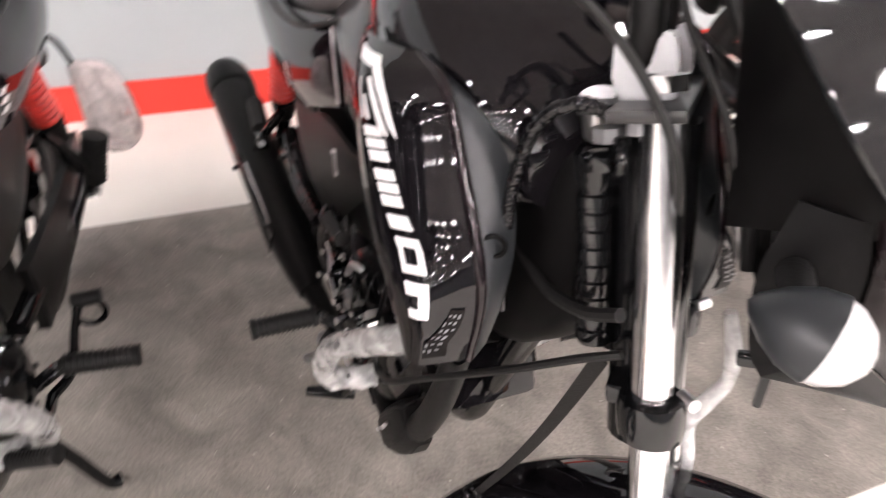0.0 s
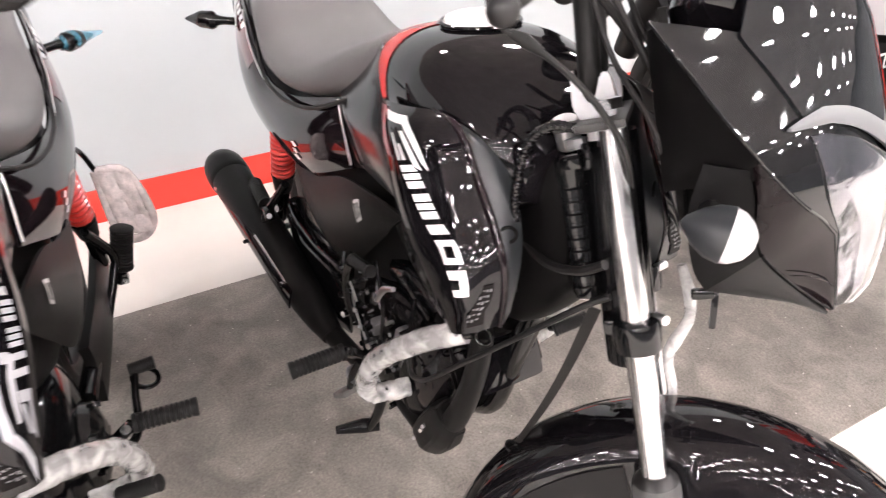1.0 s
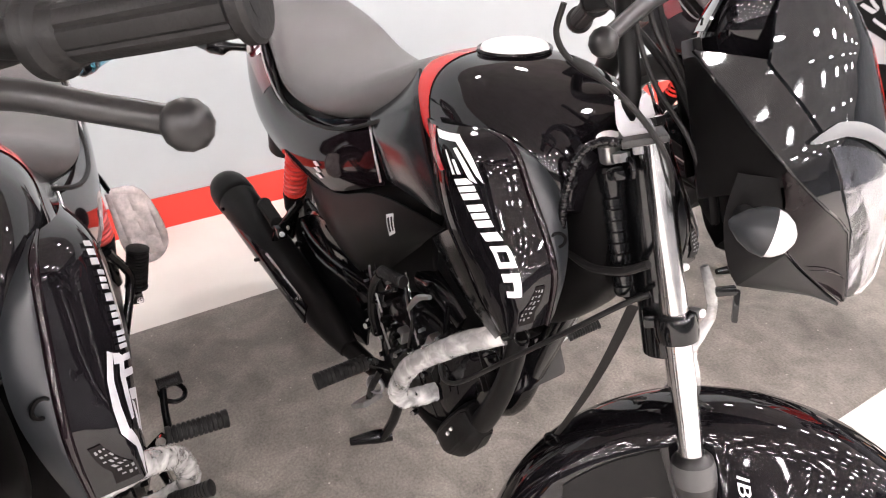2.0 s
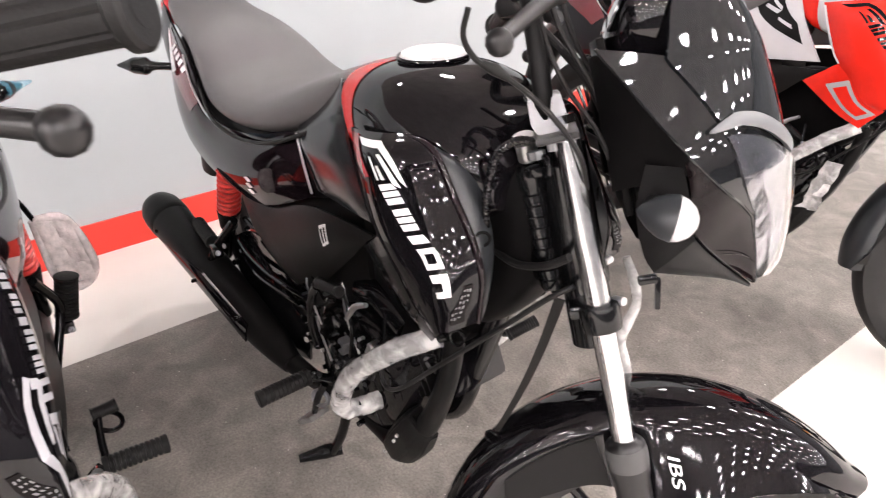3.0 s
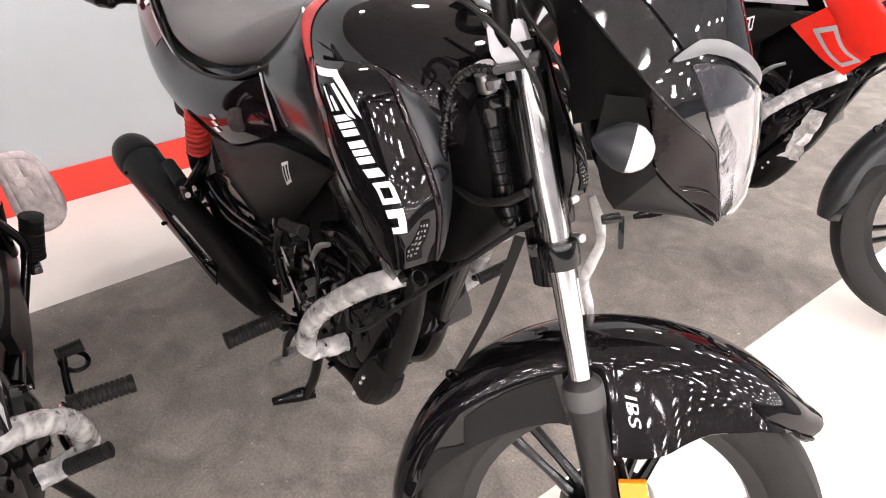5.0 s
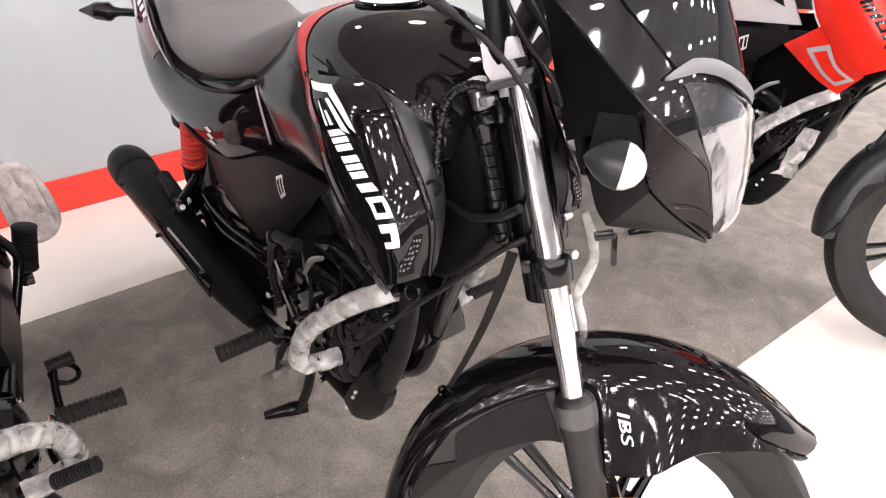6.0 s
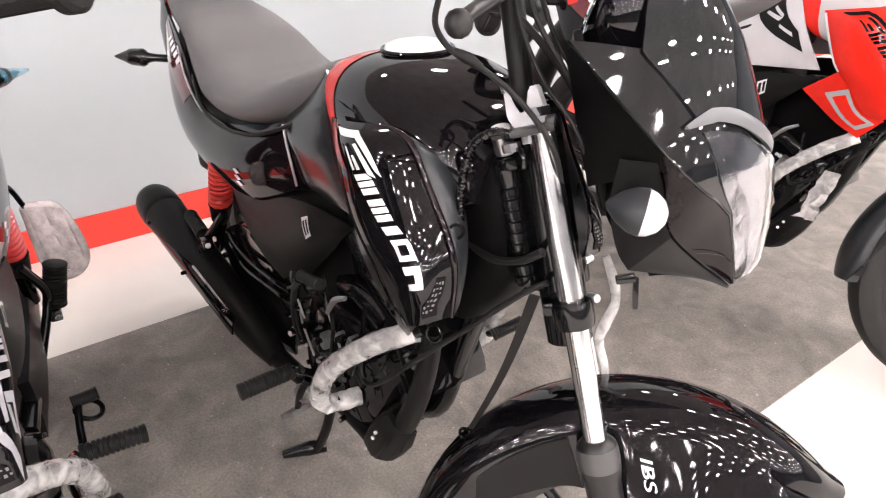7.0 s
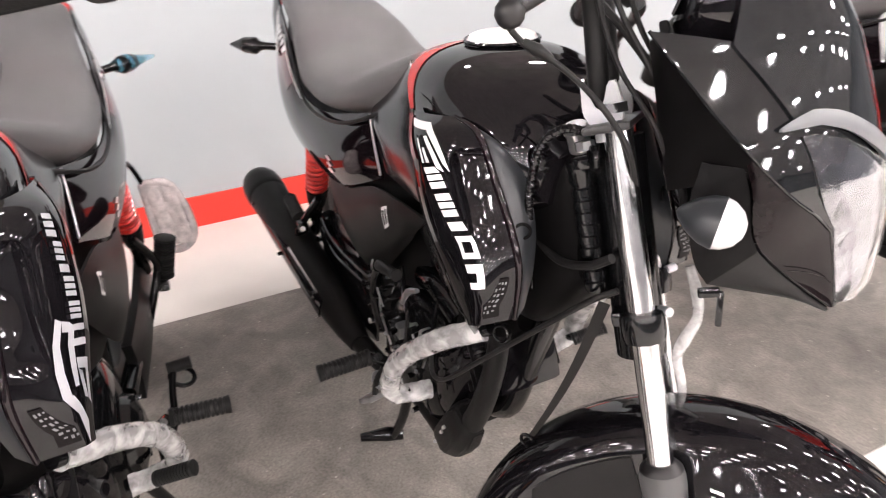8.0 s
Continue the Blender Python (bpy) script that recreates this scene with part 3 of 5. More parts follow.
def grip_mesh(p, q):
    """A fluted grip with an inner collar and an end flange."""
    bm = bmesh.new()
    t = (q - p).normalized()
    a = t.orthogonal().normalized()
    b = t.cross(a)
    rings = []
    for f, r, flute in ((0.0, 0.0235, 0), (0.03, 0.0245, 0), (0.07, 0.0240, 0), (0.10, 0.0195, 0), (0.16, 0.0185, 0), (0.17, 0.0172, 1), (0.5, 0.0176, 1), (0.90, 0.0178, 1), (0.91, 0.0190, 0), (0.93, 0.0225, 0), (0.98, 0.0228, 0), (1.0, 0.020, 0), (1.0, 0.008, 0)):
        c = p.lerp(q, f)
        rings.append([c + (r - flute * (0.0014 if k % 6 == 0 else 0)) * (math.cos(w) * a + math.sin(w) * b) for k, w in enumerate(np.linspace(0, 2 * math.pi, 48, endpoint=False))])
    skin(bm, rings)
    return bm


# cowl sections: height, centre reach, edge reach, half width
COWL = [(0.455, 0.200, 0.197, 0.008), (0.48, 0.222, 0.197, 0.022), (0.52, 0.235, 0.196, 0.036), (0.555, 0.243, 0.193, 0.053), (0.575, 0.246, 0.180, 0.074), (0.60, 0.248, 0.158, 0.102), (0.62, 0.248, 0.142, 0.114),
        (0.66, 0.246, 0.116, 0.125), (0.70, 0.242, 0.091, 0.131), (0.75, 0.235, 0.063, 0.135), (0.785, 0.224, 0.043, 0.134), (0.81, 0.215, 0.022, 0.132), (0.86, 0.190, 0.005, 0.125), (0.92, 0.158, -0.010, 0.110)]


def cowl_point(w, f, lift=0.0, table=COWL):
    hs = [c[0] for c in table]
    uc, ue, b = (float(np.interp(w, hs, [c[k] for c in table])) for k in (1, 2, 3))
    return Vector((uc - (uc - ue) * abs(f) ** 1.9 + lift * (1 - 0.4 * abs(f)), f * b * (1 + lift * 2), w))


def lamp_edge(w):
    """How far across the cowl the headlamp reaches at a height."""
    return float(np.interp(w, (0.46, 0.53, 0.555, 0.58, 0.60, 0.625, 0.65, 0.685), (1.0, 1.0, 0.975, 0.92, 0.86, 0.80, 0.775, 0.775)))


def brow_height(f):
    return float(np.interp(abs(f), (0.0, 0.2, 0.4, 0.55, 0.68, 0.8), (0.606, 0.613, 0.634, 0.653, 0.664, 0.664)))


def cowl_top(f):
    return float(np.interp(abs(f), (0, 0.62, 0.78, 1.0), (0.755, 0.752, 0.756, 0.783)))


def cowl(root, m, colours):
    body = part("headlamp_cowl", sheet([[cowl_point(0.456 + (cowl_top(f) - 0.456) * k / 27, f) for f in np.linspace(-1, 1, 31)] for k in range(28)], 0.004), colours["cowl"], root, colours["cowl_label"], m)
    fs = np.linspace(-1, 1, 25)

    def lamp_grid(lift):
        grid = []
        for k in range(24):
            row = []
            for f in fs:
                top = brow_height(f * 0.74) - 0.004
                w = 0.463 + (top - 0.463) * k / 23
                row.append(cowl_point(w, f * lamp_edge(w), lift(f)))
            grid.append(row)
        return grid
    part("headlamp_reflector", sheet(lamp_grid(lambda f: 0.003), 0.002), REFLECTOR, body, "chrome reflector with facets", m)
    part("headlamp_lens", sheet(lamp_grid(lambda f: 0.004 + 0.008 * (1 - abs(f) ** 4)), 0.0025), GLASS, body, "clear headlamp lens", m)
    brow = [[cowl_point(brow_height(f) + 0.004 + 0.024 * q * (1 - (abs(f) / 0.90) ** 4), f, 0.010 + 0.003 * math.sin(math.pi * q)) for f in np.linspace(-0.86, 0.86, 31)] for q in (0, 0.25, 0.5, 0.75, 1.0)]
    part("headlamp_brow", sheet(brow, 0.005), BROW, body, "grey plastic brow above the lamp", m)

    def screen_edge(w):
        return float(np.interp(w, (0.67, 0.70, 0.72, 0.755, 0.79, 0.82, 0.88, 0.92), (0.77, 0.785, 0.80, 0.83, 0.73, 0.62, 0.52, 0.40)))

    def screen_low(f):
        return brow_height(0.74 * f) + 0.012
    part("fly_screen", sheet([[cowl_point(screen_low(f) + (0.918 - screen_low(f)) * k / 27, f * screen_edge(screen_low(f) + (0.918 - screen_low(f)) * k / 27), 0.006) for f in np.linspace(-1, 1, 25)] for k in range(28)], 0.004), SMOKE, body, "dark smoked fly screen", m)
    part("lamp_bucket", box((0.085, 0.120, 0.20), pose(0.118, 0, 0.645), 0.02), FLANK, body, "black shell behind the lamp", m)
    part("instrument_pod", pod_mesh(), GLOSS, body, "black instrument pod", m)
    part("cowl_bracket", box((0.010, 0.130, 0.210), pose(0.056, 0, 0.690), 0.003), FLANK, body, "black cowl mounting bracket", m)
    part("instrument_glass", panel([(0.064, -0.062, 0.800), (0.064, 0.0, 0.802), (0.064, 0.062, 0.800)], [(0.098, -0.062, 0.850), (0.098, 0.0, 0.852), (0.098, 0.062, 0.850)], 0.002, (-0.8, 0, 0.6), 0.003), SMOKE, body, "dark instrument glass", m)
    for s in (-1, 1):
        crease = [cowl_point(w, s * 0.995) + Vector((-0.001, 0, 0)) for w in (0.648, 0.628, 0.60, 0.578, 0.555, 0.52, 0.48, 0.457)]
        low = [(0.118, s * 0.115, 0.642), (0.121, s * 0.108, 0.610), (0.119, s * 0.099, 0.576), (0.124, s * 0.086, 0.550), (0.138, s * 0.067, 0.527), (0.158, s * 0.044, 0.500), (0.180, s * 0.020, 0.473), (0.195, s * 0.006, 0.456)]
        part("cowl_cheek", panel(crease, low, 0.003, (0, s, -0.3), 0.004, 24, 7), colours["cheek"], body, "glossy lower cheek of the cowl", m)
        on_cheek = surf(crease, low, 0.003, (0, s, -0.3))
        part("cheek_trim", tube([on_cheek(0.60 + 0.25 * k / 5, 0.93 - 0.86 * k / 5) + Vector((0.002, s * 0.003, -0.001)) for k in range(6)], [0.0004, 0.0007, 0.0005, 0.0008, 0.0006, 0.0004], 8), GLOSS, body, "glossy trim line on the cheek", m)
        rim = [cowl_point(w, s * 0.985) + Vector((-0.003, 0, 0)) for w in (0.778, 0.74, 0.70, 0.66, 0.63)]
        inner = [(0.040, s * 0.070, w) for w in (0.775, 0.74, 0.70, 0.66, 0.62)]
        part("inner_fairing", panel(rim, inner, 0.004, (-0.3, s, 0), 0.004, 16, 6), FLANK, body, "black inner fairing behind the cowl", m)
        part("cowl_edge", tube([cowl_point(w, s * 0.998) for w in (0.783, 0.75, 0.72, 0.69, 0.66, 0.63, 0.60, 0.578, 0.556)], 0.0017, 8), colours["cowl"], body, "rolled edge of the cowl", m)
        base = [(0.078, s * 0.108, 0.650), (0.060, s * 0.108, 0.602), (0.060, s * 0.102, 0.548), (0.070, s * 0.082, 0.516), (0.112, s * 0.055, 0.496), (0.158, s * 0.028, 0.474), (0.190, s * 0.005, 0.450)]
        low2 = [Vector(p) + Vector((-0.002, -s * 0.003, -0.003)) for p in low]
        part("cowl_flank", panel(low2[:4], base[:4], 0.004, (0, s, -0.2), 0.004, 14, 7), FLANK, body, "black upper flank", m)
        part("cowl_flank", panel(low2[3:], base[3:], 0.004, (0, s, -0.2), 0.004, 16, 7), FLANK_GREY, body, "matte charcoal lower flank", m)
        part("cowl_trim", tube([low[3], low[4], low[5], low[6], low[7]], 0.0012, 8), GLOSS, body, "", m)
        part("indicator_stalk", tube([(0.080, s * 0.10, 0.606), (0.080, s * 0.15, 0.606), (0.080, s * 0.185, 0.607)], [0.011, 0.010, 0.010], 12), RUBBER, body, "", m)
        ax = Vector((0.90, s * 0.10, -0.40)).normalized()
        c = Vector((0.084, s * 0.197, 0.608))
        ind = part("front_indicator", lathe([(0.0, -0.034), (0.006, -0.031), (0.016, -0.020), (0.0225, -0.008), (0.0245, 0.004)], c, ax, 28), SATIN, body, "grey indicator housing", m)
        part("indicator_lens", lathe([(0.0240, 0.004), (0.0225, 0.011), (0.0165, 0.020), (0.008, 0.0255), (0.0, 0.0265)], c, ax, 28), LENS, ind, "clear white indicator lens", m)


def pod_mesh():
    bm = bmesh.new()
    rings = []
    for w, u0, u1, b in ((0.735, 0.085, 0.165, 0.050), (0.755, 0.065, 0.178, 0.066), (0.79, 0.062, 0.180, 0.076), (0.815, 0.072, 0.172, 0.078), (0.845, 0.095, 0.160, 0.074), (0.855, 0.105, 0.150, 0.060)):
        rings.append([((u0 + u1) / 2 + (u1 - u0) / 2 * math.copysign(abs(math.cos(a)) ** 0.6, math.cos(a)), b * math.copysign(abs(math.sin(a)) ** 0.6, math.sin(a)), w) for a in np.linspace(0, 2 * math.pi, 24, endpoint=False)])
    skin(bm, rings)
    return bm


REFLECTOR = material("facet_reflector", (0.36, 0.36, 0.385), 0.09, metal=1.0, vary=0.35, scale=22, bump=1.0, bump_scale=17)
BROW = material("grey_brow_plastic", (0.12, 0.125, 0.13), 0.42, vary=0.06)
FORK = material("dark_grey_fork_enamel", (0.011, 0.0105, 0.0108), 0.34, spec=0.35, vary=0.15)
STRAP = material("dark_brown_strap", (0.006, 0.005, 0.0045), 0.7, spec=0.3, vary=0.25, scale=60, bump=0.3, bump_scale=600)
FLANK_GREY = material("charcoal_moulded_plastic", (0.0075, 0.0072, 0.0072), 0.40, spec=0.2, vary=0.12, bump=0.08, bump_scale=700)
PAD = material("worn_grey_pad", (0.16, 0.155, 0.15), 0.5, vary=0.25, scale=40, bump=0.2, bump_scale=300)
SEAL = material("grey_seal_rubber", (0.06, 0.06, 0.06), 0.55, vary=0.15)
TYRE = material("tyre_rubber", (0.014, 0.0135, 0.013), 0.6, spec=0.3, vary=0.3, bump=0.2, bump_scale=300)

# slanted block shapes down the shroud: cells along it, each with blocks (along, across) in the cell
BARS = [(0.0, 0.30, 0.0, 1.0), (0.37, 0.63, 0.0, 1.0), (0.70, 1.0, 0.0, 1.0)]
CELLS = [(0.150, 0.265, [(0.0, 1.0, 0.0, 0.34), (0.42, 1.0, 0.58, 1.0)]), (0.285, 0.378, BARS), (0.400, 0.500, BARS), (0.523, 0.562, [(0.0, 1.0, 0.0, 1.0)]),
         (0.585, 0.680, [(0.0, 0.26, 0.0, 1.0), (0.26, 0.74, 0.0, 0.24), (0.26, 0.74, 0.76, 1.0), (0.74, 1.0, 0.0, 1.0)]), (0.703, 0.810, [(0.0, 0.34, 0.0, 1.0), (0.34, 0.72, 0.62, 1.0), (0.72, 1.0, 0.0, 1.0)])]


def strokes():
    out = [((0.030, 0.350), (0.080, 0.450), (0.120, 0.720), (0.060, 0.733)), ((0.060, 0.660), (0.290, 0.770), (0.325, 0.805), (0.060, 0.745)), ((0.150, 0.640), (0.300, 0.715), (0.320, 0.765), (0.150, 0.680))]
    for s0, s1, blocks in CELLS:
        def st(a, c):
            mid = s0 + (s1 - s0) * a
            lo = float(np.interp(mid, (0.15, 0.28, 0.40, 0.52, 0.60, 0.69, 0.80), (0.530, 0.567, 0.630, 0.667, 0.702, 0.738, 0.790)))
            hi = float(np.interp(mid, (0.15, 0.27, 0.30, 0.42, 0.51, 0.60, 0.70, 0.81), (0.600, 0.660, 0.733, 0.767, 0.782, 0.825, 0.862, 0.905)))
            return (mid + 0.006 * c, lo + (hi - lo) * c)
        for a0, a1, c0, c1 in blocks:
            out.append((st(a0, c0), st(a1, c0), st(a1, c1), st(a0, c1)))
    return out


def rising_strokes():
    """The same shapes on the bike's left flank, where the large hooked one stands at the foot and the small ones climb from it."""
    out = [((0.52, 0.785), (0.535, 0.750), (0.78, 0.840), (0.78, 0.885)), ((0.535, 0.750), (0.545, 0.690), (0.580, 0.690), (0.570, 0.755)), ((0.545, 0.700), (0.56, 0.660), (0.755, 0.745), (0.755, 0.790)), ((0.78, 0.885), (0.78, 0.830), (0.90, 0.740), (0.995, 0.850))]
    out += [((0.665, 0.700), (0.680, 0.540), (0.715, 0.560), (0.700, 0.710)), ((0.70, 0.600), (0.70, 0.555), (0.845, 0.590), (0.815, 0.640)), ((0.70, 0.710), (0.715, 0.660), (0.815, 0.640), (0.805, 0.700))]
    for s0, s1, lo, hi in ((0.155, 0.245, 0.665, 0.745), (0.265, 0.330, 0.640, 0.715), (0.345, 0.372, 0.615, 0.705), (0.388, 0.455, 0.575, 0.690), (0.475, 0.535, 0.550, 0.680)):
        if s1 - s0 < 0.04:
            out.append(((s0, hi), (s0 + 0.008, lo), (s1 + 0.008, lo), (s1, hi)))
        else:
            for k in (0.0, 0.37, 0.74):
                a = s0 + (s1 - s0) * k
                b = a + (s1 - s0) * 0.26
                out.append(((a, hi), (a + 0.008, lo), (b + 0.008, lo), (b, hi)))
    out += [((0.555, 0.665), (0.563, 0.530), (0.585, 0.530), (0.577, 0.665)), ((0.603, 0.680), (0.611, 0.540), (0.635, 0.540), (0.627, 0.690))]
    return out


def motorcycle(colours, steer, label, wrapped=False, lean=0.0, lever=0.0, reach=0.0):
    root = tagged(new("motorcycle"), label, "motorcycle", "motorcycles on show")
    front_end(root, steer, colours, lever, reach)
    wheel(root, "rear_wheel", pose(0.0, 0, 0.33), 0.305)
    # tank
    shape = [(0.692, 0.104, 0.86, 0.988), (0.695, 0.1052, 0.859, 0.989), (0.707, 0.110, 0.855, 0.993), (0.735, 0.116, 0.85, 1.000), (0.78, 0.122, 0.84, 1.008), (0.83, 0.127, 0.835, 1.012), (0.88, 0.130, 0.83, 1.010), (0.95, 0.121, 0.83, 0.996), (1.005, 0.102, 0.84, 0.965), (1.040, 0.070, 0.86, 0.920)]
    tank = part("fuel_tank", hull(shape, 2.8, 48, skew=0.055), colours["tank"], root, colours["tank_label"])
    part("tank_stripe", hull(shape, 2.8, 48, (0, 16), 0.0012, 0.055), colours["stripe"], tank, "red band along the tank's rear edge")
    part("tank_line", hull(shape, 2.8, 48, (0, 4), 0.0018, 0.055), GREY, tank, "thin pale line")
    part("filler_cap", lathe([(0.0, 0.010), (0.040, 0.009), (0.047, 0.006), (0.050, 0.0), (0.050, -0.006), (0.0, -0.006)], (0.808, 0.010, 1.013), (-0.03, 0, 1), 40), PAPER, tank, "filler cap under white protective film")
    part("cap_ring", ring_mesh((0.808, 0.010, 1.013), (-0.03, 0, 1), 0.0525, 0.0028, 40), GLOSS, tank)
    part("cap_collar", lathe([(0.058, -0.016), (0.057, -0.006), (0.054, -0.003), (0.0, -0.003)], (0.808, 0.010, 1.012), (-0.03, 0, 1), 40), GLOSS, tank)
    for s in (-1, 1):
        a = [(0.806, s * 0.136, 0.936), (0.835, s * 0.144, 0.876), (0.872, s * 0.150, 0.812), (0.917, s * 0.151, 0.772), (0.962, s * 0.149, 0.721), (1.006, s * 0.146, 0.703)]
        b = [(0.930, s * 0.128, 0.958), (0.985, s * 0.124, 0.951), (1.022, s * 0.120, 0.899), (1.056, s * 0.118, 0.849), (1.073, s * 0.118, 0.805), (1.068, s * 0.120, 0.737)]
        at = surf(a, b, 0.040, (0, s, 0.1), shroud_profile, 0.0)
        sh = part("tank_shroud", skin_of(at, 0.006, 30, 25, (0, s, 0)), colours["shroud"], tank, colours["shroud_label"])
        # The left flank takes the letters whose white is darkened for shade.
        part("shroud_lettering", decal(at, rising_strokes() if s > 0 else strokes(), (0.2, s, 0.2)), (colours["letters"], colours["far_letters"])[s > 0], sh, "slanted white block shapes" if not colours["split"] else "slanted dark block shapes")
        if colours["split"]:
            part("shroud_edge_line", decal(at, [((0.02, 0.0), (0.50, 0.0), (0.50, 0.035), (0.02, 0.05))], (0, s, 0), 0.003), WHITE, sh, "white edge line")
        else:
            part("shroud_edge_stripe", decal(at, [((0.015, 0.06), (0.24, 0.40), (0.24, 0.47), (0.015, 0.32))], (0, s, 0)), EDGE_RED, sh, "dark red edge stripe")
        part("shroud_ridge", tube([Vector(p) + Vector((0.001, -s * 0.002, 0.0)) for p in b], [0.002, 0.0045, 0.005, 0.005, 0.0045, 0.003], 12, 8), colours["ridge"], sh, "rounded glossy front ridge")
        ins_a = [Vector(p) + Vector((0.003, -s * 0.004, 0.001)) for p in b]
        ins_b = [(0.955, s * 0.100, 0.945), (1.008, s * 0.088, 0.928), (1.037, s * 0.082, 0.890), (1.054, s * 0.082, 0.846), (1.064, s * 0.090, 0.800), (1.062, s * 0.100, 0.745)]
        part("shroud_insert", panel(ins_a, ins_b, 0.005, (0.75, s * 0.6, 0.2), 0.004, 20, 9), SATIN, tank, "satin graphite shroud insert")
        part("insert_ring", ring_mesh((1.060, s * 0.104, 0.852), (0.8, s * 0.6, 0.1), 0.009, 0.0022), FLANK, tank, "small moulded ring")
        vent = part("shroud_vent", decal(at, [((0.78, 0.950), (0.965, 0.946), (0.965, 0.982), (0.78, 0.980))], (0.3, s, 0), 0.002), VENT, sh, "black vent with small bright holes")
        holes = []
        for k in range(6):
            for q in range(3):
                s0, t0 = 0.795 + 0.026 * k, 0.953 + 0.0095 * q - 0.003 * (k % 2)
                w = 0.007 + 0.004 * ((k * 2 + q) % 3)
                holes.append(((s0, t0), (s0 + w, t0), (s0 + w, t0 + 0.005), (s0, t0 + 0.005)))
        part("vent_holes", decal(at, holes, (0.3, s, 0), 0.0032), DULL, sh)
        a = [(0.796, s * 0.128, 0.735), (0.850, s * 0.130, 0.702), (0.905, s * 0.128, 0.668), (0.962, s * 0.120, 0.642)]
        b = [(0.892, s * 0.146, 0.806), (0.925, s * 0.146, 0.762), (0.962, s * 0.142, 0.720), (1.012, s * 0.130, 0.700)]
        wing_at = surf(a, b, 0.004, (0, s, 0))
        wing = part("shroud_wing", skin_of(wing_at, 0.005, 16, 8, (0, s, 0)), colours["trim"], tank, "pointed lower wing of the shroud")
        if colours["split"]:
            part("wing_ring_shape", decal(wing_at, [((0.22, 0.40), (0.86, 0.26), (0.88, 0.36), (0.24, 0.52)), ((0.30, 0.86), (0.92, 0.70), (0.94, 0.80), (0.32, 0.97)), ((0.20, 0.42), (0.28, 0.40), (0.38, 0.95), (0.30, 0.97)), ((0.82, 0.28), (0.89, 0.26), (0.97, 0.78), (0.90, 0.80))], (0, s, 0), 0.003), GREY, wing, "grey ring shape")
        # knee panel between shroud and seat
        a = [(0.697, s * 0.086, 0.974), (0.730, s * 0.107, 0.944), (0.762, s * 0.121, 0.885), (0.828, s * 0.130, 0.790)]
        b = [(0.668, s * 0.078, 0.955), (0.560, s * 0.112, 0.862), (0.582, s * 0.113, 0.805), (0.610, s * 0.112, 0.762)]
        at = surf(a, b, 0.005, (0, s, 0))
        knee = part("knee_panel", skin_of(at, 0.005, 18, 12, (0, s, 0)), colours["knee"], root, colours["knee_label"])
        if colours["split"]:
            part("knee_graphic", decal(at, [((0.05, 0.55), (0.55, 0.10), (0.80, 0.12), (0.28, 0.98))], (0, s, 0)), MATTE, knee, "black slanted graphic")
            part("knee_shape", decal(at, [((0.22, 0.62), (0.26, 0.62), (0.40, 0.34), (0.35, 0.34)), ((0.30, 0.70), (0.34, 0.70), (0.44, 0.40), (0.40, 0.34)), ((0.48, 0.36), (0.52, 0.36), (0.62, 0.18), (0.57, 0.18))], (0, s, 0), 0.004), SILVER, knee, "silver stroke shapes")
        part("panel_piping", tube([(0.566, s * 0.118, 0.858), (0.584, s * 0.121, 0.812), (0.606, s * 0.122, 0.756)], 0.0022, 8), ALLOY, root, "thin bright piping")
        # tail cowl
        a = [(-0.16, s * 0.100, 0.945), (0.045, s * 0.134, 0.905), (0.150, s * 0.142, 0.800), (0.330, s * 0.138, 0.800), (0.562, s * 0.114, 0.858)]
        b = [(-0.165, s * 0.122, 0.835), (-0.060, s * 0.150, 0.715), (0.100, s * 0.150, 0.655), (0.380, s * 0.144, 0.660), (0.608, s * 0.120, 0.750)]
        at = surf(a, b, 0.014, (0, s, 0))
        tail = part("tail_cowl", skin_of(at, 0.006, 26, 11, (0, s, 0)), PLUM, root, "glossy plum-black tail cowl with decals")
        part("tail_tip", panel([(-0.245, s * 0.086, 0.985), (-0.200, s * 0.094, 0.965), (-0.158, s * 0.101, 0.944)], [(-0.235, s * 0.108, 0.905), (-0.200, s * 0.116, 0.868), (-0.163, s * 0.123, 0.836)], 0.003, (0, s, 0), 0.006, 8, 7), PLUM, tail)
        part("tail_stripe", decal(at, [((0.005, 0.11), (0.190, 0.30), (0.130, 0.48), (0.005, 0.24))], (0, s, 0)), colours["tail_stripe"], tail, "pale stripe")
        part("tail_badge", decal(at, [((0.140 + 0.034 * k, 0.08), (0.160 + 0.034 * k, 0.08), (0.130 + 0.034 * k, 0.19), (0.110 + 0.034 * k, 0.19)) for k in range(5)], (0, s, 0), 0.003), WHITE, tail, "row of small white bars")
        part("tail_flash", decal(at, [((0.02, 0.04), (0.40, 0.10), (0.33, 0.44), (0.05, 0.46))], (0, s, 0), 0.0012), WINE, tail, "dark wine-red flash")
        part("tail_badge", decal(at, [((0.700, 0.60 + 0.09 * k), (0.722, 0.58 + 0.09 * k), (0.740, 0.64 + 0.09 * k), (0.718, 0.66 + 0.09 * k)) for k in range(3)], (0, s, 0)), WHITE, tail, "small white bars")
        part("tail_piping", tube([(0.035, s * 0.140, 0.905), (0.085, s * 0.149, 0.850), (0.150, s * 0.152, 0.808), (0.20, s * 0.154, 0.797)], 0.0022, 8), ALLOY, tail)
        # side cover
        a = [(0.200, s * 0.122, 0.645), (0.410, s * 0.138, 0.662), (0.600, s * 0.142, 0.738), (0.720, s * 0.142, 0.765), (0.835, s * 0.132, 0.770)]
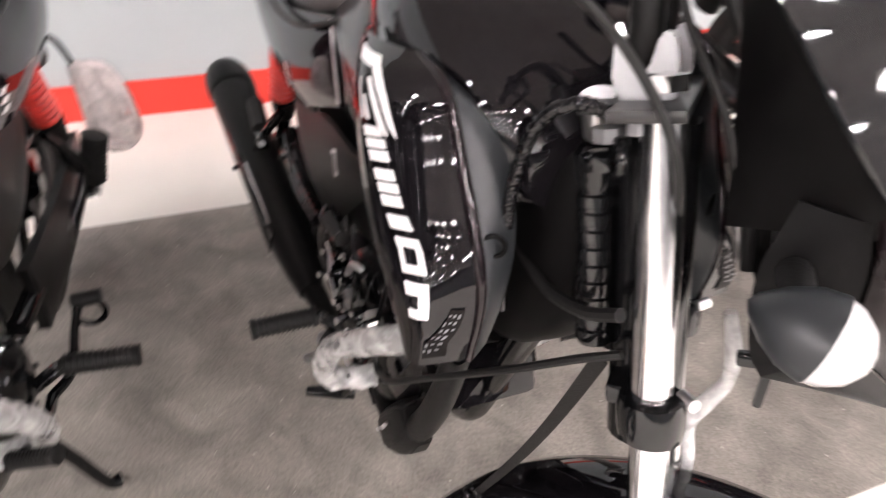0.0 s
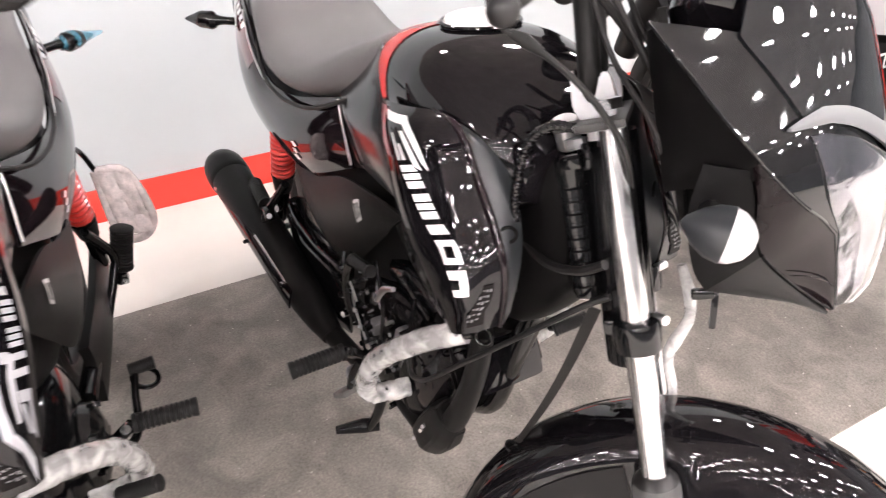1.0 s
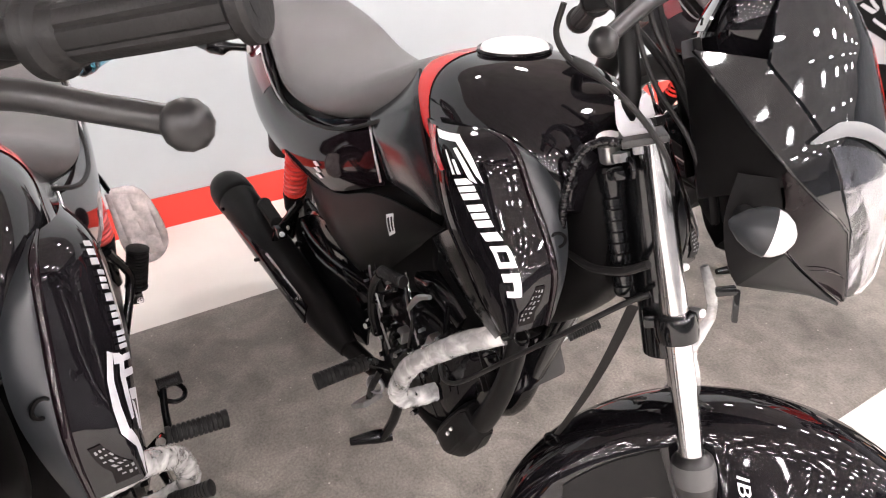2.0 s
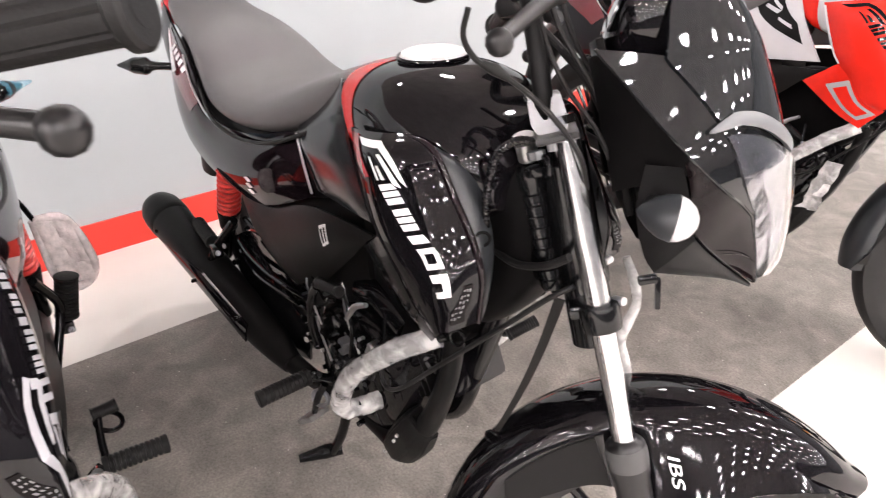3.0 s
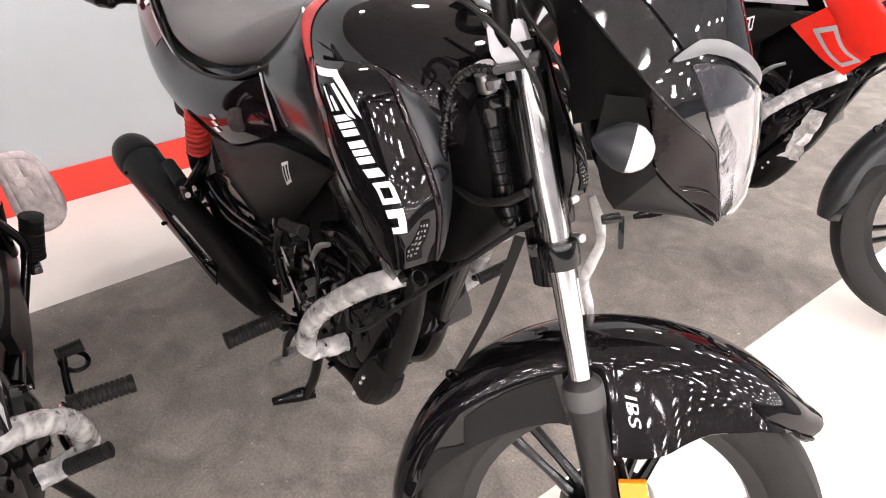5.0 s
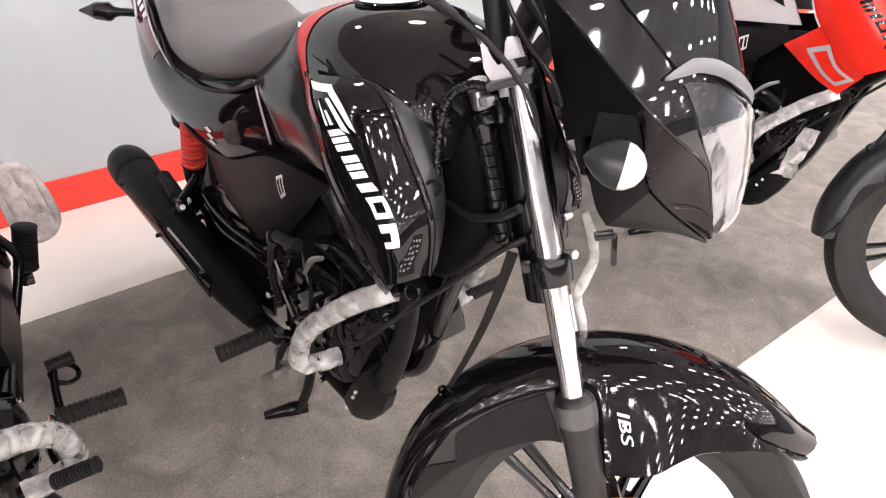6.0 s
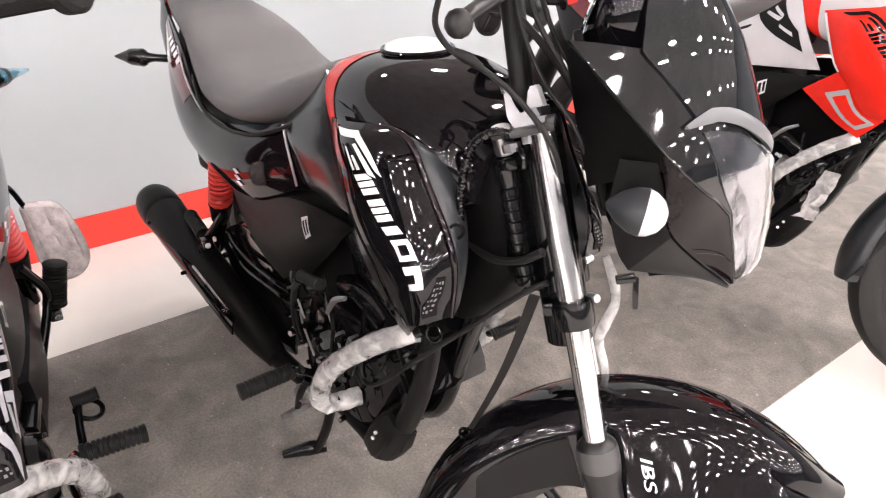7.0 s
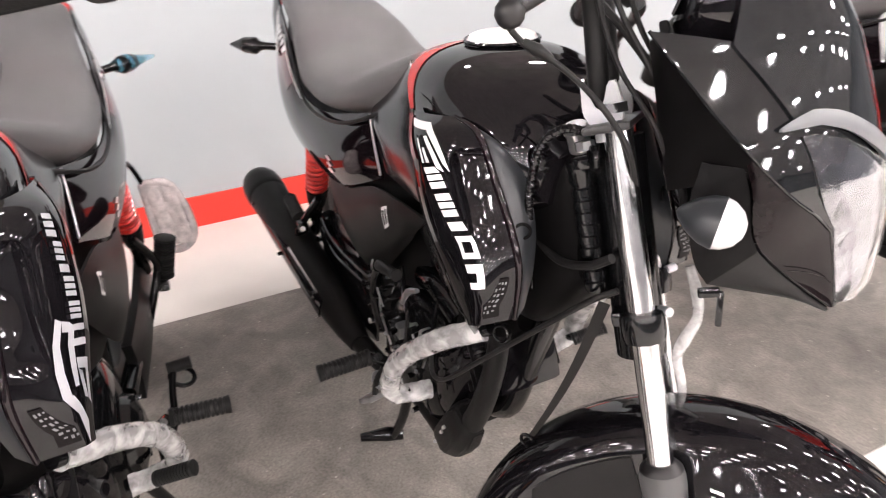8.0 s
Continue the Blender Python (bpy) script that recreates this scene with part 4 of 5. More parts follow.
        b = [(0.215, s * 0.105, 0.500), (0.400, s * 0.120, 0.490), (0.520, s * 0.120, 0.500), (0.640, s * 0.120, 0.600), (0.755, s * 0.125, 0.700)]
        at = surf(a, b, 0.016, (0, s, 0))
        cover = part("side_cover", skin_of(at, 0.006, 20, 9, (0, s, 0)), MATTE, root, "matte black side cover")
        part("cover_badge", decal(at, [((0.775, 0.18), (0.812, 0.13), (0.838, 0.44), (0.80, 0.50))], (0, s, 0)), WHITE, cover, "small pale badge")
        part("badge_bars", decal(at, [((0.785, 0.22), (0.797, 0.20), (0.815, 0.42), (0.805, 0.44)), ((0.802, 0.19), (0.812, 0.175), (0.83, 0.39), (0.822, 0.41))], (0, s, 0), 0.003), MATTE, cover)
    # seat
    seat = part("seat", hull([(0.745, 0.030, 0.95, 0.985), (0.70, 0.085, 0.92, 0.990), (0.60, 0.118, 0.868, 0.958), (0.50, 0.140, 0.828, 0.920), (0.40, 0.150, 0.806, 0.893), (0.30, 0.152, 0.795, 0.886), (0.20, 0.150, 0.80, 0.902), (0.11, 0.136, 0.84, 0.942), (0.02, 0.118, 0.88, 0.968), (-0.08, 0.104, 0.90, 0.984), (-0.15, 0.096, 0.925, 0.997), (-0.215, 0.080, 0.950, 1.004), (-0.255, 0.045, 0.965, 0.996)], 2.5, 36), SEAT, root, "grey textured vinyl dual seat")
    for s in (-1, 1):
        part("seat_piping", tube([(0.70, s * 0.075, 0.915), (0.60, s * 0.116, 0.866), (0.50, s * 0.142, 0.826), (0.40, s * 0.154, 0.806), (0.30, s * 0.156, 0.796), (0.20, s * 0.153, 0.802), (0.11, s * 0.138, 0.842), (0.02, s * 0.119, 0.884)], 0.004, 8), RUBBER, seat)
    part("seat_base", hull([(0.70, 0.080, 0.80, 0.915), (0.60, 0.100, 0.72, 0.875), (0.45, 0.118, 0.68, 0.835), (0.28, 0.122, 0.67, 0.815), (0.12, 0.115, 0.69, 0.86), (0.0, 0.118, 0.73, 0.905), (-0.14, 0.092, 0.80, 0.940)], 3.0, 24), MATTE, root, "black seat pan and tray")
    part("air_box", hull([(0.16, 0.060, 0.50, 0.70), (0.24, 0.085, 0.45, 0.72), (0.42, 0.098, 0.42, 0.74), (0.58, 0.095, 0.46, 0.76), (0.70, 0.075, 0.54, 0.80)], 3.2, 24), MATTE, root, "black air box behind the side covers")
    part("inner_fender", tube([(0.30, 0, 0.52), (0.20, 0, 0.62), (0.05, 0, 0.70), (-0.12, 0, 0.70)], [0.075, 0.078, 0.075, 0.07], 12), MATTE, root)
    part("tail_lamp", hull([(-0.205, 0.088, 0.915, 0.985), (-0.245, 0.094, 0.925, 1.000), (-0.285, 0.080, 0.935, 0.995), (-0.305, 0.050, 0.945, 0.985)], 2.8, 20), TAIL_RED, root, "red tail lamp")
    part("rear_fender", tube([(-0.10, 0, 0.80), (-0.20, 0, 0.72), (-0.30, 0, 0.60), (-0.36, 0, 0.47)], [0.07, 0.06, 0.055, 0.05], 12), MATTE, root, "black plastic rear mudguard")
    for s in (-1, 1):
        ind = part("rear_indicator", tube([(-0.14, s * 0.09, 0.835), (-0.19, s * 0.145, 0.838), (-0.203, s * 0.160, 0.838), (-0.212, s * 0.170, 0.838), (-0.235, s * 0.193, 0.839), (-0.268, s * 0.226, 0.839)], [0.010, 0.010, 0.014, 0.023, 0.021, 0.003], 14, 4), FRAME, root, "glossy black rear indicator")
        if wrapped and s > 0:
            part("indicator_film", tube([(-0.200, s * 0.157, 0.838), (-0.225, s * 0.183, 0.839), (-0.255, s * 0.212, 0.839), (-0.292, s * 0.246, 0.838)], [0.016, 0.0235, 0.013, 0.004], 12), BLUE, ind, "blue protective film")
        # shock absorber
        p, q = Vector((0.222, s * 0.128, 0.760)), Vector((0.025, s * 0.132, 0.375))
        shock = part("shock_absorber", cyl(p, q, 0.016), FRAME, root, "rear shock absorber")
        ax = (q - p).normalized()
        u1 = ax.orthogonal().normalized()
        u2 = ax.cross(u1)
        helix = [p + ax * (0.03 + 0.215 * k / 156) + 0.024 * (math.cos(k * 2 * math.pi / 12) * u1 + math.sin(k * 2 * math.pi / 12) * u2) for k in range(157)]
        part("spring", tube(helix, 0.0056, 6, 1), SPRING, shock, "red painted coil spring")
        part("spring_seat", cyl(p + ax * 0.25, p + ax * 0.31, 0.029, 0.022), MATTE, shock)
        part("swing_arm", tube([(0.50, s * 0.10, 0.36), (0.20, s * 0.12, 0.345), (-0.03, s * 0.12, 0.33)], 0.018, 10), FRAME, root, "black swing arm")
        peg = part("foot_peg", peg_mesh((0.578, s * 0.172, 0.344), (0.575, s * 0.285, 0.340), 0.0175), RUBBER, root, "ribbed rubber foot peg")
        part("peg_bolt", cyl((0.590, s * 0.164, 0.352), (0.606, s * 0.163, 0.360), 0.0090, seg=12), CHROME, peg)
        # pillion peg, folded up, on its hanger
        hang = part("pillion_hanger", tube([(0.30, s * 0.090, 0.22), (0.239, s * 0.100, 0.246), (0.166, s * 0.132, 0.322), (0.115, s * 0.160, 0.390), (0.113, s * 0.168, 0.440), (0.20, s * 0.140, 0.55)] if s > 0 else [(0.33, s * 0.115, 0.30), (0.24, s * 0.165, 0.33), (0.16, s * 0.185, 0.38), (0.10, s * 0.195, 0.42), (0.20, s * 0.150, 0.55)], 0.010, 10), FRAME, root, "black peg hanger tube")
        part("pillion_peg", peg_mesh((0.083, s * 0.175, 0.381), (0.081, s * 0.199, 0.485), 0.0250) if s > 0 else peg_mesh((0.105, s * 0.185, 0.462), (-0.01, s * 0.182, 0.470), 0.0175), RUBBER, hang, "ribbed rubber pillion peg")
        part("peg_bracket", box((0.034, 0.026, 0.030), pose(0.088, s * 0.172, 0.362) if s > 0 else pose(0.135, s * 0.188, 0.455), 0.005), FRAME, hang)
        part("peg_pin", cyl((0.102, s * 0.176, 0.358), (0.110, s * 0.177, 0.360), 0.008, seg=12) if s > 0 else cyl((0.150, s * 0.19, 0.455), (0.158, s * 0.192, 0.458), 0.007, seg=10), CHROME, hang)
    # side footrest plate in bubble film, on the left
    plate = bmesh.new()
    corners = [(-0.040, 0.166, 0.581), (-0.044, 0.230, 0.566), (-0.046, 0.264, 0.440), (-0.043, 0.232, 0.388), (-0.040, 0.180, 0.412)]
    for off, r in ((0.0, 0.011),):
        tube(corners + [corners[0]], r, 10, 4, bm=plate)
    tl, tr, br, bl = (Vector(c) for c in ((-0.040, 0.166, 0.584), (-0.044, 0.237, 0.566), (-0.046, 0.262, 0.402), (-0.042, 0.184, 0.410)))
    grid = []
    for i in range(15):
        row = []
        for j in range(11):
            c = tl.lerp(bl, i / 14).lerp(tr.lerp(br, i / 14), j / 10)
            row.append(c + Vector((0.012 + 0.009 * noise.noise(c * 38) + 0.004 * noise.noise(c * 110) + (0.002 if i % 5 and j % 5 else -0.002), 0, 0)))
        grid.append(row)
    sheet(grid, 0.016, plate, (1, 0, 0))
    part("side_footrest", plate, FILM_PINK, root, "footrest plate wrapped in crinkled bubble film")
    part("footrest_stay", tube([(-0.040, 0.168, 0.580), (-0.02, 0.150, 0.64), (0.05, 0.13, 0.69)], 0.006, 8), FRAME, root)
    part("footrest_stay", tube([(-0.040, 0.180, 0.415), (0.02, 0.172, 0.385), (0.10, 0.165, 0.37)], 0.006, 8), FRAME, root)
    part("peg_carrier", tube([(0.578, -0.172, 0.344), (0.60, -0.08, 0.30), (0.60, 0.08, 0.30), (0.578, 0.172, 0.344)], 0.012, 10), FRAME, root)
    # frame
    part("frame_tube", tube([(1.07, 0, 0.86), (0.995, 0, 0.70), (0.925, 0, 0.52), (0.855, 0, 0.36), (0.70, 0, 0.26)], 0.019, 12), FRAME, root, "black steel frame tube")
    part("head_tube", cyl((1.155, 0.012, 0.70), (1.070, 0.012, 0.95), 0.030), FRAME, root)
    gus = [(1.088, -0.045, 0.971), (1.075, -0.063, 0.974), (1.061, -0.078, 0.961), (1.055, -0.086, 0.938), (1.048, -0.089, 0.893), (1.047, -0.088, 0.855), (1.036, -0.080, 0.793), (1.020, -0.065, 0.74)]
    hose = part("braided_hose", tube(gus, 0.0048, 12), GLOSS, root, "black hose in a glossy braided sleeve")
    line = resample(spline(gus, 8), 200)
    for turn in range(4):
        strand = []
        for k, p in enumerate(line[:150]):
            t = (line[k + 1] - p).normalized()
            u1 = t.cross(Vector((0, 1, 0))).normalized()
            u2 = t.cross(u1)
            w = (1 if turn % 2 else -1) * k * 0.9 + turn * math.pi / 2
            strand.append(p + 0.0050 * (math.cos(w) * u1 + math.sin(w) * u2))
        part("braid_strand", tube(strand, 0.0008, 4, 1), FRAME, hose)
    part("wiring_loom", tube([(1.00, -0.052, 0.825), (1.012, -0.052, 0.806), (1.063, -0.052, 0.799), (1.116, -0.050, 0.819), (1.150, -0.045, 0.845)], 0.0055, 8), RUBBER, root, "black cable loop")
    part("horn_cover", hull([(0.92, 0.045, 0.62, 0.86), (0.98, 0.058, 0.64, 0.92), (1.04, 0.052, 0.70, 0.93), (1.075, 0.035, 0.76, 0.90)], 3.0, 24), FLANK, root, "black cover behind the steering head")
    # engine
    eng = part("engine", hull([(0.46, 0.07, 0.25, 0.46), (0.52, 0.10, 0.22, 0.50), (0.62, 0.115, 0.21, 0.52), (0.72, 0.11, 0.22, 0.50), (0.78, 0.085, 0.26, 0.46)], 3.2), FRAME, root, "black single cylinder engine")
    for k in range(7):
        part("cooling_fin", box((0.005, 0.16, 0.115), pose(0.765 + 0.017 * k, 0, 0.430 + 0.014 * k, 0, -30, 0), 0.002), FLANK, eng)
    part("cylinder_head", box((0.05, 0.12, 0.105), pose(0.892, 0, 0.508, 0, -25, 0), 0.014), GLOSS, eng)
    for s in (-1, 1):
        part("clutch_cover", lathe([(0.0, 0.030), (0.040, 0.030), (0.050, 0.026), (0.072, 0.018), (0.078, 0.0), (0.0, 0.0)], (0.63, s * 0.108, 0.37), (0, s, 0), 30), FRAME, eng)
        for a in range(7):
            w = 2 * math.pi * a / 7
            part("cover_bolt", cyl((0.63 + 0.070 * math.cos(w), s * 0.122, 0.37 + 0.070 * math.sin(w)), (0.63 + 0.070 * math.cos(w), s * 0.134, 0.37 + 0.070 * math.sin(w)), 0.0055, seg=6), CHROME if a % 2 else FRAME, eng)
    # Made-up bolts and wires, scattered at random to give the engine bright glints.
    rng = random.Random(11)
    for k in range(26):
        p = (rng.uniform(0.52, 0.78), -rng.uniform(0.118, 0.140), rng.uniform(0.38, 0.58))
        part("engine_glint_bolt", cyl(p, (p[0] + 0.004, p[1] - 0.010, p[2] + 0.003), rng.uniform(0.0028, 0.0055), seg=6), CHROME if k % 3 else ALLOY, eng)
    for k in range(7):
        p = Vector((rng.uniform(0.52, 0.80), -rng.uniform(0.12, 0.145), rng.uniform(0.36, 0.60)))
        part("engine_wire", tube([p, p + Vector((0.03, -0.012, rng.uniform(-0.03, 0.01))), p + Vector((0.05, -0.004, rng.uniform(-0.10, -0.05)))], 0.0022, 6), GLOSS if k % 2 else ALLOY, eng)
    part("crankcase_cover", hull([(0.70, 0.085, 0.25, 0.48), (0.76, 0.100, 0.25, 0.53), (0.82, 0.095, 0.33, 0.56), (0.865, 0.078, 0.43, 0.56), (0.905, 0.045, 0.48, 0.55)], 2.8, 28), GLOSS, eng, "glossy black crankcase cover")
    part("inlet_housing", hull([(0.66, 0.050, 0.50, 0.70), (0.74, 0.072, 0.47, 0.74), (0.84, 0.074, 0.49, 0.74), (0.90, 0.060, 0.55, 0.72), (0.935, 0.035, 0.59, 0.70)], 3.0, 24), FLANK, eng, "black inlet housing")
    part("throttle_body", tube([(0.66, -0.06, 0.56), (0.74, -0.07, 0.58), (0.80, -0.06, 0.55)], [0.030, 0.026, 0.028], 14), FRAME, eng)
    part("throttle_link", tube([(0.745, -0.150, 0.575), (0.785, -0.152, 0.622), (0.822, -0.150, 0.645)], [0.004, 0.006, 0.004], 10), ALLOY, eng, "bright cast lever")
    part("sensor_plug", box((0.026, 0.022, 0.050), pose(0.795, -0.130, 0.520, 0, 25, 0), 0.005), ALLOY, eng, "pale sensor body")
    part("sensor_plug", box((0.020, 0.022, 0.034), pose(0.690, -0.135, 0.475, 0, 15, 0), 0.005), DULL, eng)
    for p in ((0.655, -0.150, 0.499), (0.558, -0.146, 0.421), (0.696, -0.150, 0.484), (0.794, -0.146, 0.550), (0.845, -0.140, 0.575), (0.612, -0.146, 0.514), (0.698, -0.148, 0.444), (0.60, -0.118, 0.49), (0.545, -0.118, 0.455), (0.66, -0.125, 0.535), (0.52, -0.120, 0.40), (0.70, -0.120, 0.28), (0.56, -0.12, 0.30)):
        part("engine_glint_bolt", cyl(p, (p[0] + 0.005, p[1] - 0.014, p[2] + 0.003), 0.0065, seg=6), CHROME, eng)
    for pts in ([(0.40, -0.13, 0.49), (0.50, -0.14, 0.44), (0.58, -0.13, 0.47)], [(0.45, -0.12, 0.53), (0.56, -0.135, 0.50), (0.66, -0.13, 0.56)], [(0.70, -0.13, 0.62), (0.74, -0.14, 0.55), (0.72, -0.14, 0.47)], [(0.83, -0.12, 0.62), (0.84, -0.14, 0.55), (0.80, -0.14, 0.47)]):
        part("engine_wire", tube(pts, 0.004, 8), FRAME, eng)
    kick = part("kick_starter", tube([(0.565, -0.135, 0.40), (0.585, -0.150, 0.48), (0.620, -0.156, 0.56), (0.655, -0.158, 0.602)], [0.012, 0.010, 0.009, 0.010], 12), FRAME, root, "black kick starter lever")
    part("kick_rubber", peg_mesh((0.655, -0.156, 0.607), (0.735, -0.152, 0.626), 0.0105), RUBBER, kick)
    pedal = part("brake_pedal", tube([(0.60, -0.150, 0.325), (0.590, -0.165, 0.290), (0.570, -0.168, 0.245), (0.555, -0.165, 0.215)], [0.008, 0.008, 0.007, 0.007], 10), FRAME, root, "black rear brake pedal")
    part("pedal_pad", box((0.070, 0.052, 0.014), pose(0.545, -0.166, 0.205, 0, -38, 12), 0.005), PAD, pedal, "worn grey pedal pad")
    part("pedal_loop", ring_mesh((0.590, -0.160, 0.285), (0.5, -0.8, 0.2), 0.018, 0.005), DULL, pedal)
    gear = part("gear_pedal", tube([(0.60, 0.150, 0.30), (0.56, 0.175, 0.31), (0.50, 0.180, 0.345), (0.455, 0.185, 0.365)], [0.009, 0.008, 0.007, 0.007], 10), FRAME, root, "black heel and toe gear pedal")
    part("pedal_rubber", peg_mesh((0.455, 0.175, 0.368), (0.452, 0.222, 0.372), 0.013), RUBBER, gear)
    part("pedal_loop", ring_mesh((0.460, 0.200, 0.345), (0.2, 0.3, 0.9), 0.024, 0.005), FRAME, gear)
    toe = part("toe_pedal", tube([(0.60, 0.150, 0.30), (0.70, 0.165, 0.345), (0.775, 0.172, 0.405), (0.815, 0.178, 0.430)], [0.009, 0.008, 0.007, 0.007], 10), FRAME, root, "black toe pedal arm")
    part("toe_rubber", peg_mesh((0.815, 0.165, 0.430), (0.835, 0.225, 0.452), 0.0125), RUBBER, toe)
    # exhaust
    header = part("exhaust_header", tube([(0.968, -0.080, 0.640), (0.955, -0.084, 0.560), (0.925, -0.087, 0.470), (0.882, -0.088, 0.385), (0.822, -0.088, 0.300), (0.790, -0.088, 0.262), (0.72, -0.092, 0.258), (0.64, -0.100, 0.262), (0.52, -0.135, 0.272), (0.42, -0.160, 0.285)], [0.016, 0.017, 0.019, 0.021, 0.021, 0.020, 0.018, 0.018, 0.020, 0.024], 16), MATTE, root, "matte black exhaust header")
    shell = bmesh.new()
    mid = Vector((0.826, -0.091, 0.330))
    fall = Vector((-0.098, 0, -0.172)).normalized()
    fore = Vector((0.87, 0, -0.49))
    rings = []
    for h, ahead, back, y0, y1 in ((-0.092, 0.034, 0.012, 0.012, 0.018), (-0.080, 0.046, 0.022, 0.018, 0.026), (-0.02, 0.052, 0.029, 0.022, 0.030), (0.05, 0.046, 0.034, 0.022, 0.030), (0.082, 0.028, 0.034, 0.020, 0.026), (0.098, 0.002, 0.026, 0.014, 0.018)):
        c = mid + fall * h
        rings.append([c + fore * u + Vector((0, v, 0)) for u, v in ((ahead, -y1 * 0.3), (ahead * 0.6, -y1), (-back * 0.6, -y1), (-back, -y1 * 0.3), (-back, y0), (ahead, y0))])
    skin(shell, rings)
    bmesh.ops.bevel(shell, geom=shell.edges[:], offset=0.004, segments=2, affect="EDGES")
    part("header_shield", shell, MATTE, header, "angular matte black heat shield")
    for p in ((0.838, -0.121, 0.352), (0.826, -0.121, 0.330), (0.772, -0.112, 0.252)):
        part("shield_screw", cyl(p, (p[0] + 0.003, p[1] - 0.005, p[2] + 0.002), 0.0035, seg=10), ALLOY, header)
    muf = part("silencer", lathe([(0.0, -0.02), (0.024, -0.02), (0.034, 0.03), (0.043, 0.10), (0.049, 0.30), (0.0535, 0.52), (0.0550, 0.60), (0.0550, 0.62)], (0.43, -0.160, 0.290), (-0.70, -0.068, 0.165), 32), MATTE, root, "matte black silencer with rounded end cap")
    at = surf([(0.33, -0.207, 0.350), (0.02, -0.238, 0.420), (-0.15, -0.256, 0.463)], [(0.33, -0.219, 0.305), (0.02, -0.250, 0.368), (-0.15, -0.269, 0.414)], 0.008, (0, -1, 0.2))
    shield = part("heat_shield", skin_of(at, 0.004, out=(0, -1, 0)), GLOSS, muf, "glossy black heat shield")
    for s0, t0 in ((0.08, 0.2), (0.5, 0.75), (0.93, 0.5)):
        p = at(s0, t0)
        part("shield_screw", cyl(p, p + Vector((0.004, -0.006, 0.002)), 0.0055, seg=10), CHROME, shield)
    part("silencer_cap", lathe([(0.0545, 0.596), (0.0565, 0.600), (0.0575, 0.615), (0.0572, 0.645), (0.0545, 0.668), (0.0470, 0.688), (0.0350, 0.698), (0.0230, 0.701), (0.0215, 0.680), (0.0, 0.678)], (0.43, -0.160, 0.290), (-0.70, -0.068, 0.165), 36), MATTE, muf, "matte black rounded end cap")
    part("silencer_strip", tube([(0.30, -0.209, 0.352), (0.20, -0.220, 0.377), (0.12, -0.228, 0.394)], 0.0042, 8), FORKTUBE, muf, "narrow bright strip")
    # Plate added to keep the gap between silencer and side cover dark.
    part("dark_filler_plate", panel([(-0.02, -0.132, 0.400), (0.12, -0.134, 0.470), (0.26, -0.134, 0.540), (0.40, -0.128, 0.545), (0.54, -0.122, 0.510)], [(0.10, -0.132, 0.270), (0.17, -0.134, 0.245), (0.28, -0.134, 0.240), (0.38, -0.128, 0.262), (0.467, -0.122, 0.290)], 0.006, (0, -1, 0), 0.006), FRAME, root, "glossy black filler plate, added to darken the gap beside the wheel")
    for pts in ([(0.19, -0.146, 0.498), (0.26, -0.150, 0.486), (0.353, -0.150, 0.486), (0.46, -0.148, 0.500), (0.563, -0.140, 0.514)], [(0.20, -0.148, 0.470), (0.30, -0.152, 0.452), (0.42, -0.150, 0.468), (0.55, -0.140, 0.482)], [(0.30, -0.145, 0.53), (0.38, -0.148, 0.50), (0.43, -0.147, 0.46)]):
        part("chassis_tube", tube(pts, 0.0058, 8), GLOSS, root)
    for p in ((0.04, -0.150, 0.386), (0.10, -0.150, 0.44), (0.16, -0.150, 0.42), (0.545, -0.150, 0.505), (0.56, -0.150, 0.47)):
        part("plate_bolt", cyl(p, (p[0] + 0.004, p[1] - 0.010, p[2] + 0.003), 0.0075, seg=6), CHROME, root)
    # leg guards
    for s in (-1, 1):
        guard = part("leg_guard", tube([(0.965, s * 0.095, 0.648), (0.90, s * 0.15, 0.60), (0.83, s * 0.185, 0.53), (0.785, s * 0.197, 0.455), (0.778, s * 0.187, 0.415), (0.782, s * 0.15, 0.405), (0.785, s * 0.115, 0.400)], 0.0125, 12), FRAME, root, "tubular leg guard")
        part("guard_film", film_tube([(0.955, s * 0.100, 0.640), (0.90, s * 0.15, 0.60), (0.83, s * 0.185, 0.53), (0.785, s * 0.197, 0.455), (0.776, s * 0.190, 0.412), (0.782, s * 0.155, 0.403), (0.786, s * 0.122, 0.402)], 0.0180, 7), FILM, guard, "crinkled clear wrapping film")
    if colours["split"]:
        flap = [[Vector((0.918 + 0.011 * j - 0.004 * i + 0.014 * noise.noise((i * 0.7, j * 0.9, 1.0)), -0.142 - 0.002 * i + 0.018 * noise.noise((i * 0.6, j * 0.8, 5.0)), 0.545 - 0.016 * i + 0.008 * noise.noise((i, j, 9.0)))) for j in range(5)] for i in range(10)]
        part("loose_film", sheet(flap, 0.0015, out=(0, -1, 0)), FILM, root, "torn wrapping film hanging from the leg guard")
    part("brake_cable", tube([(1.148, -0.030, 0.797), (1.125, -0.050, 0.775), (1.067, -0.080, 0.708), (0.969, -0.112, 0.598), (0.892, -0.132, 0.512), (0.850, -0.136, 0.480), (0.828, -0.135, 0.482), (0.816, -0.130, 0.510)], 0.0040, 8), RUBBER, root, "black cable in a loose bend")
    part("cable_ring", ring_mesh((0.985, -0.090, 0.648), (0.4, -0.8, 0.3), 0.0115, 0.0022, 24), FRAME, root)
    if lean:
        part("side_stand", tube([(0.62, 0.10, 0.26), (0.60, 0.14, 0.14), (0.59, 0.175, 0.035), (0.582, 0.195, 0.024)], [0.013, 0.012, 0.011, 0.014], 10), FRAME, root, "black side stand, folded out")
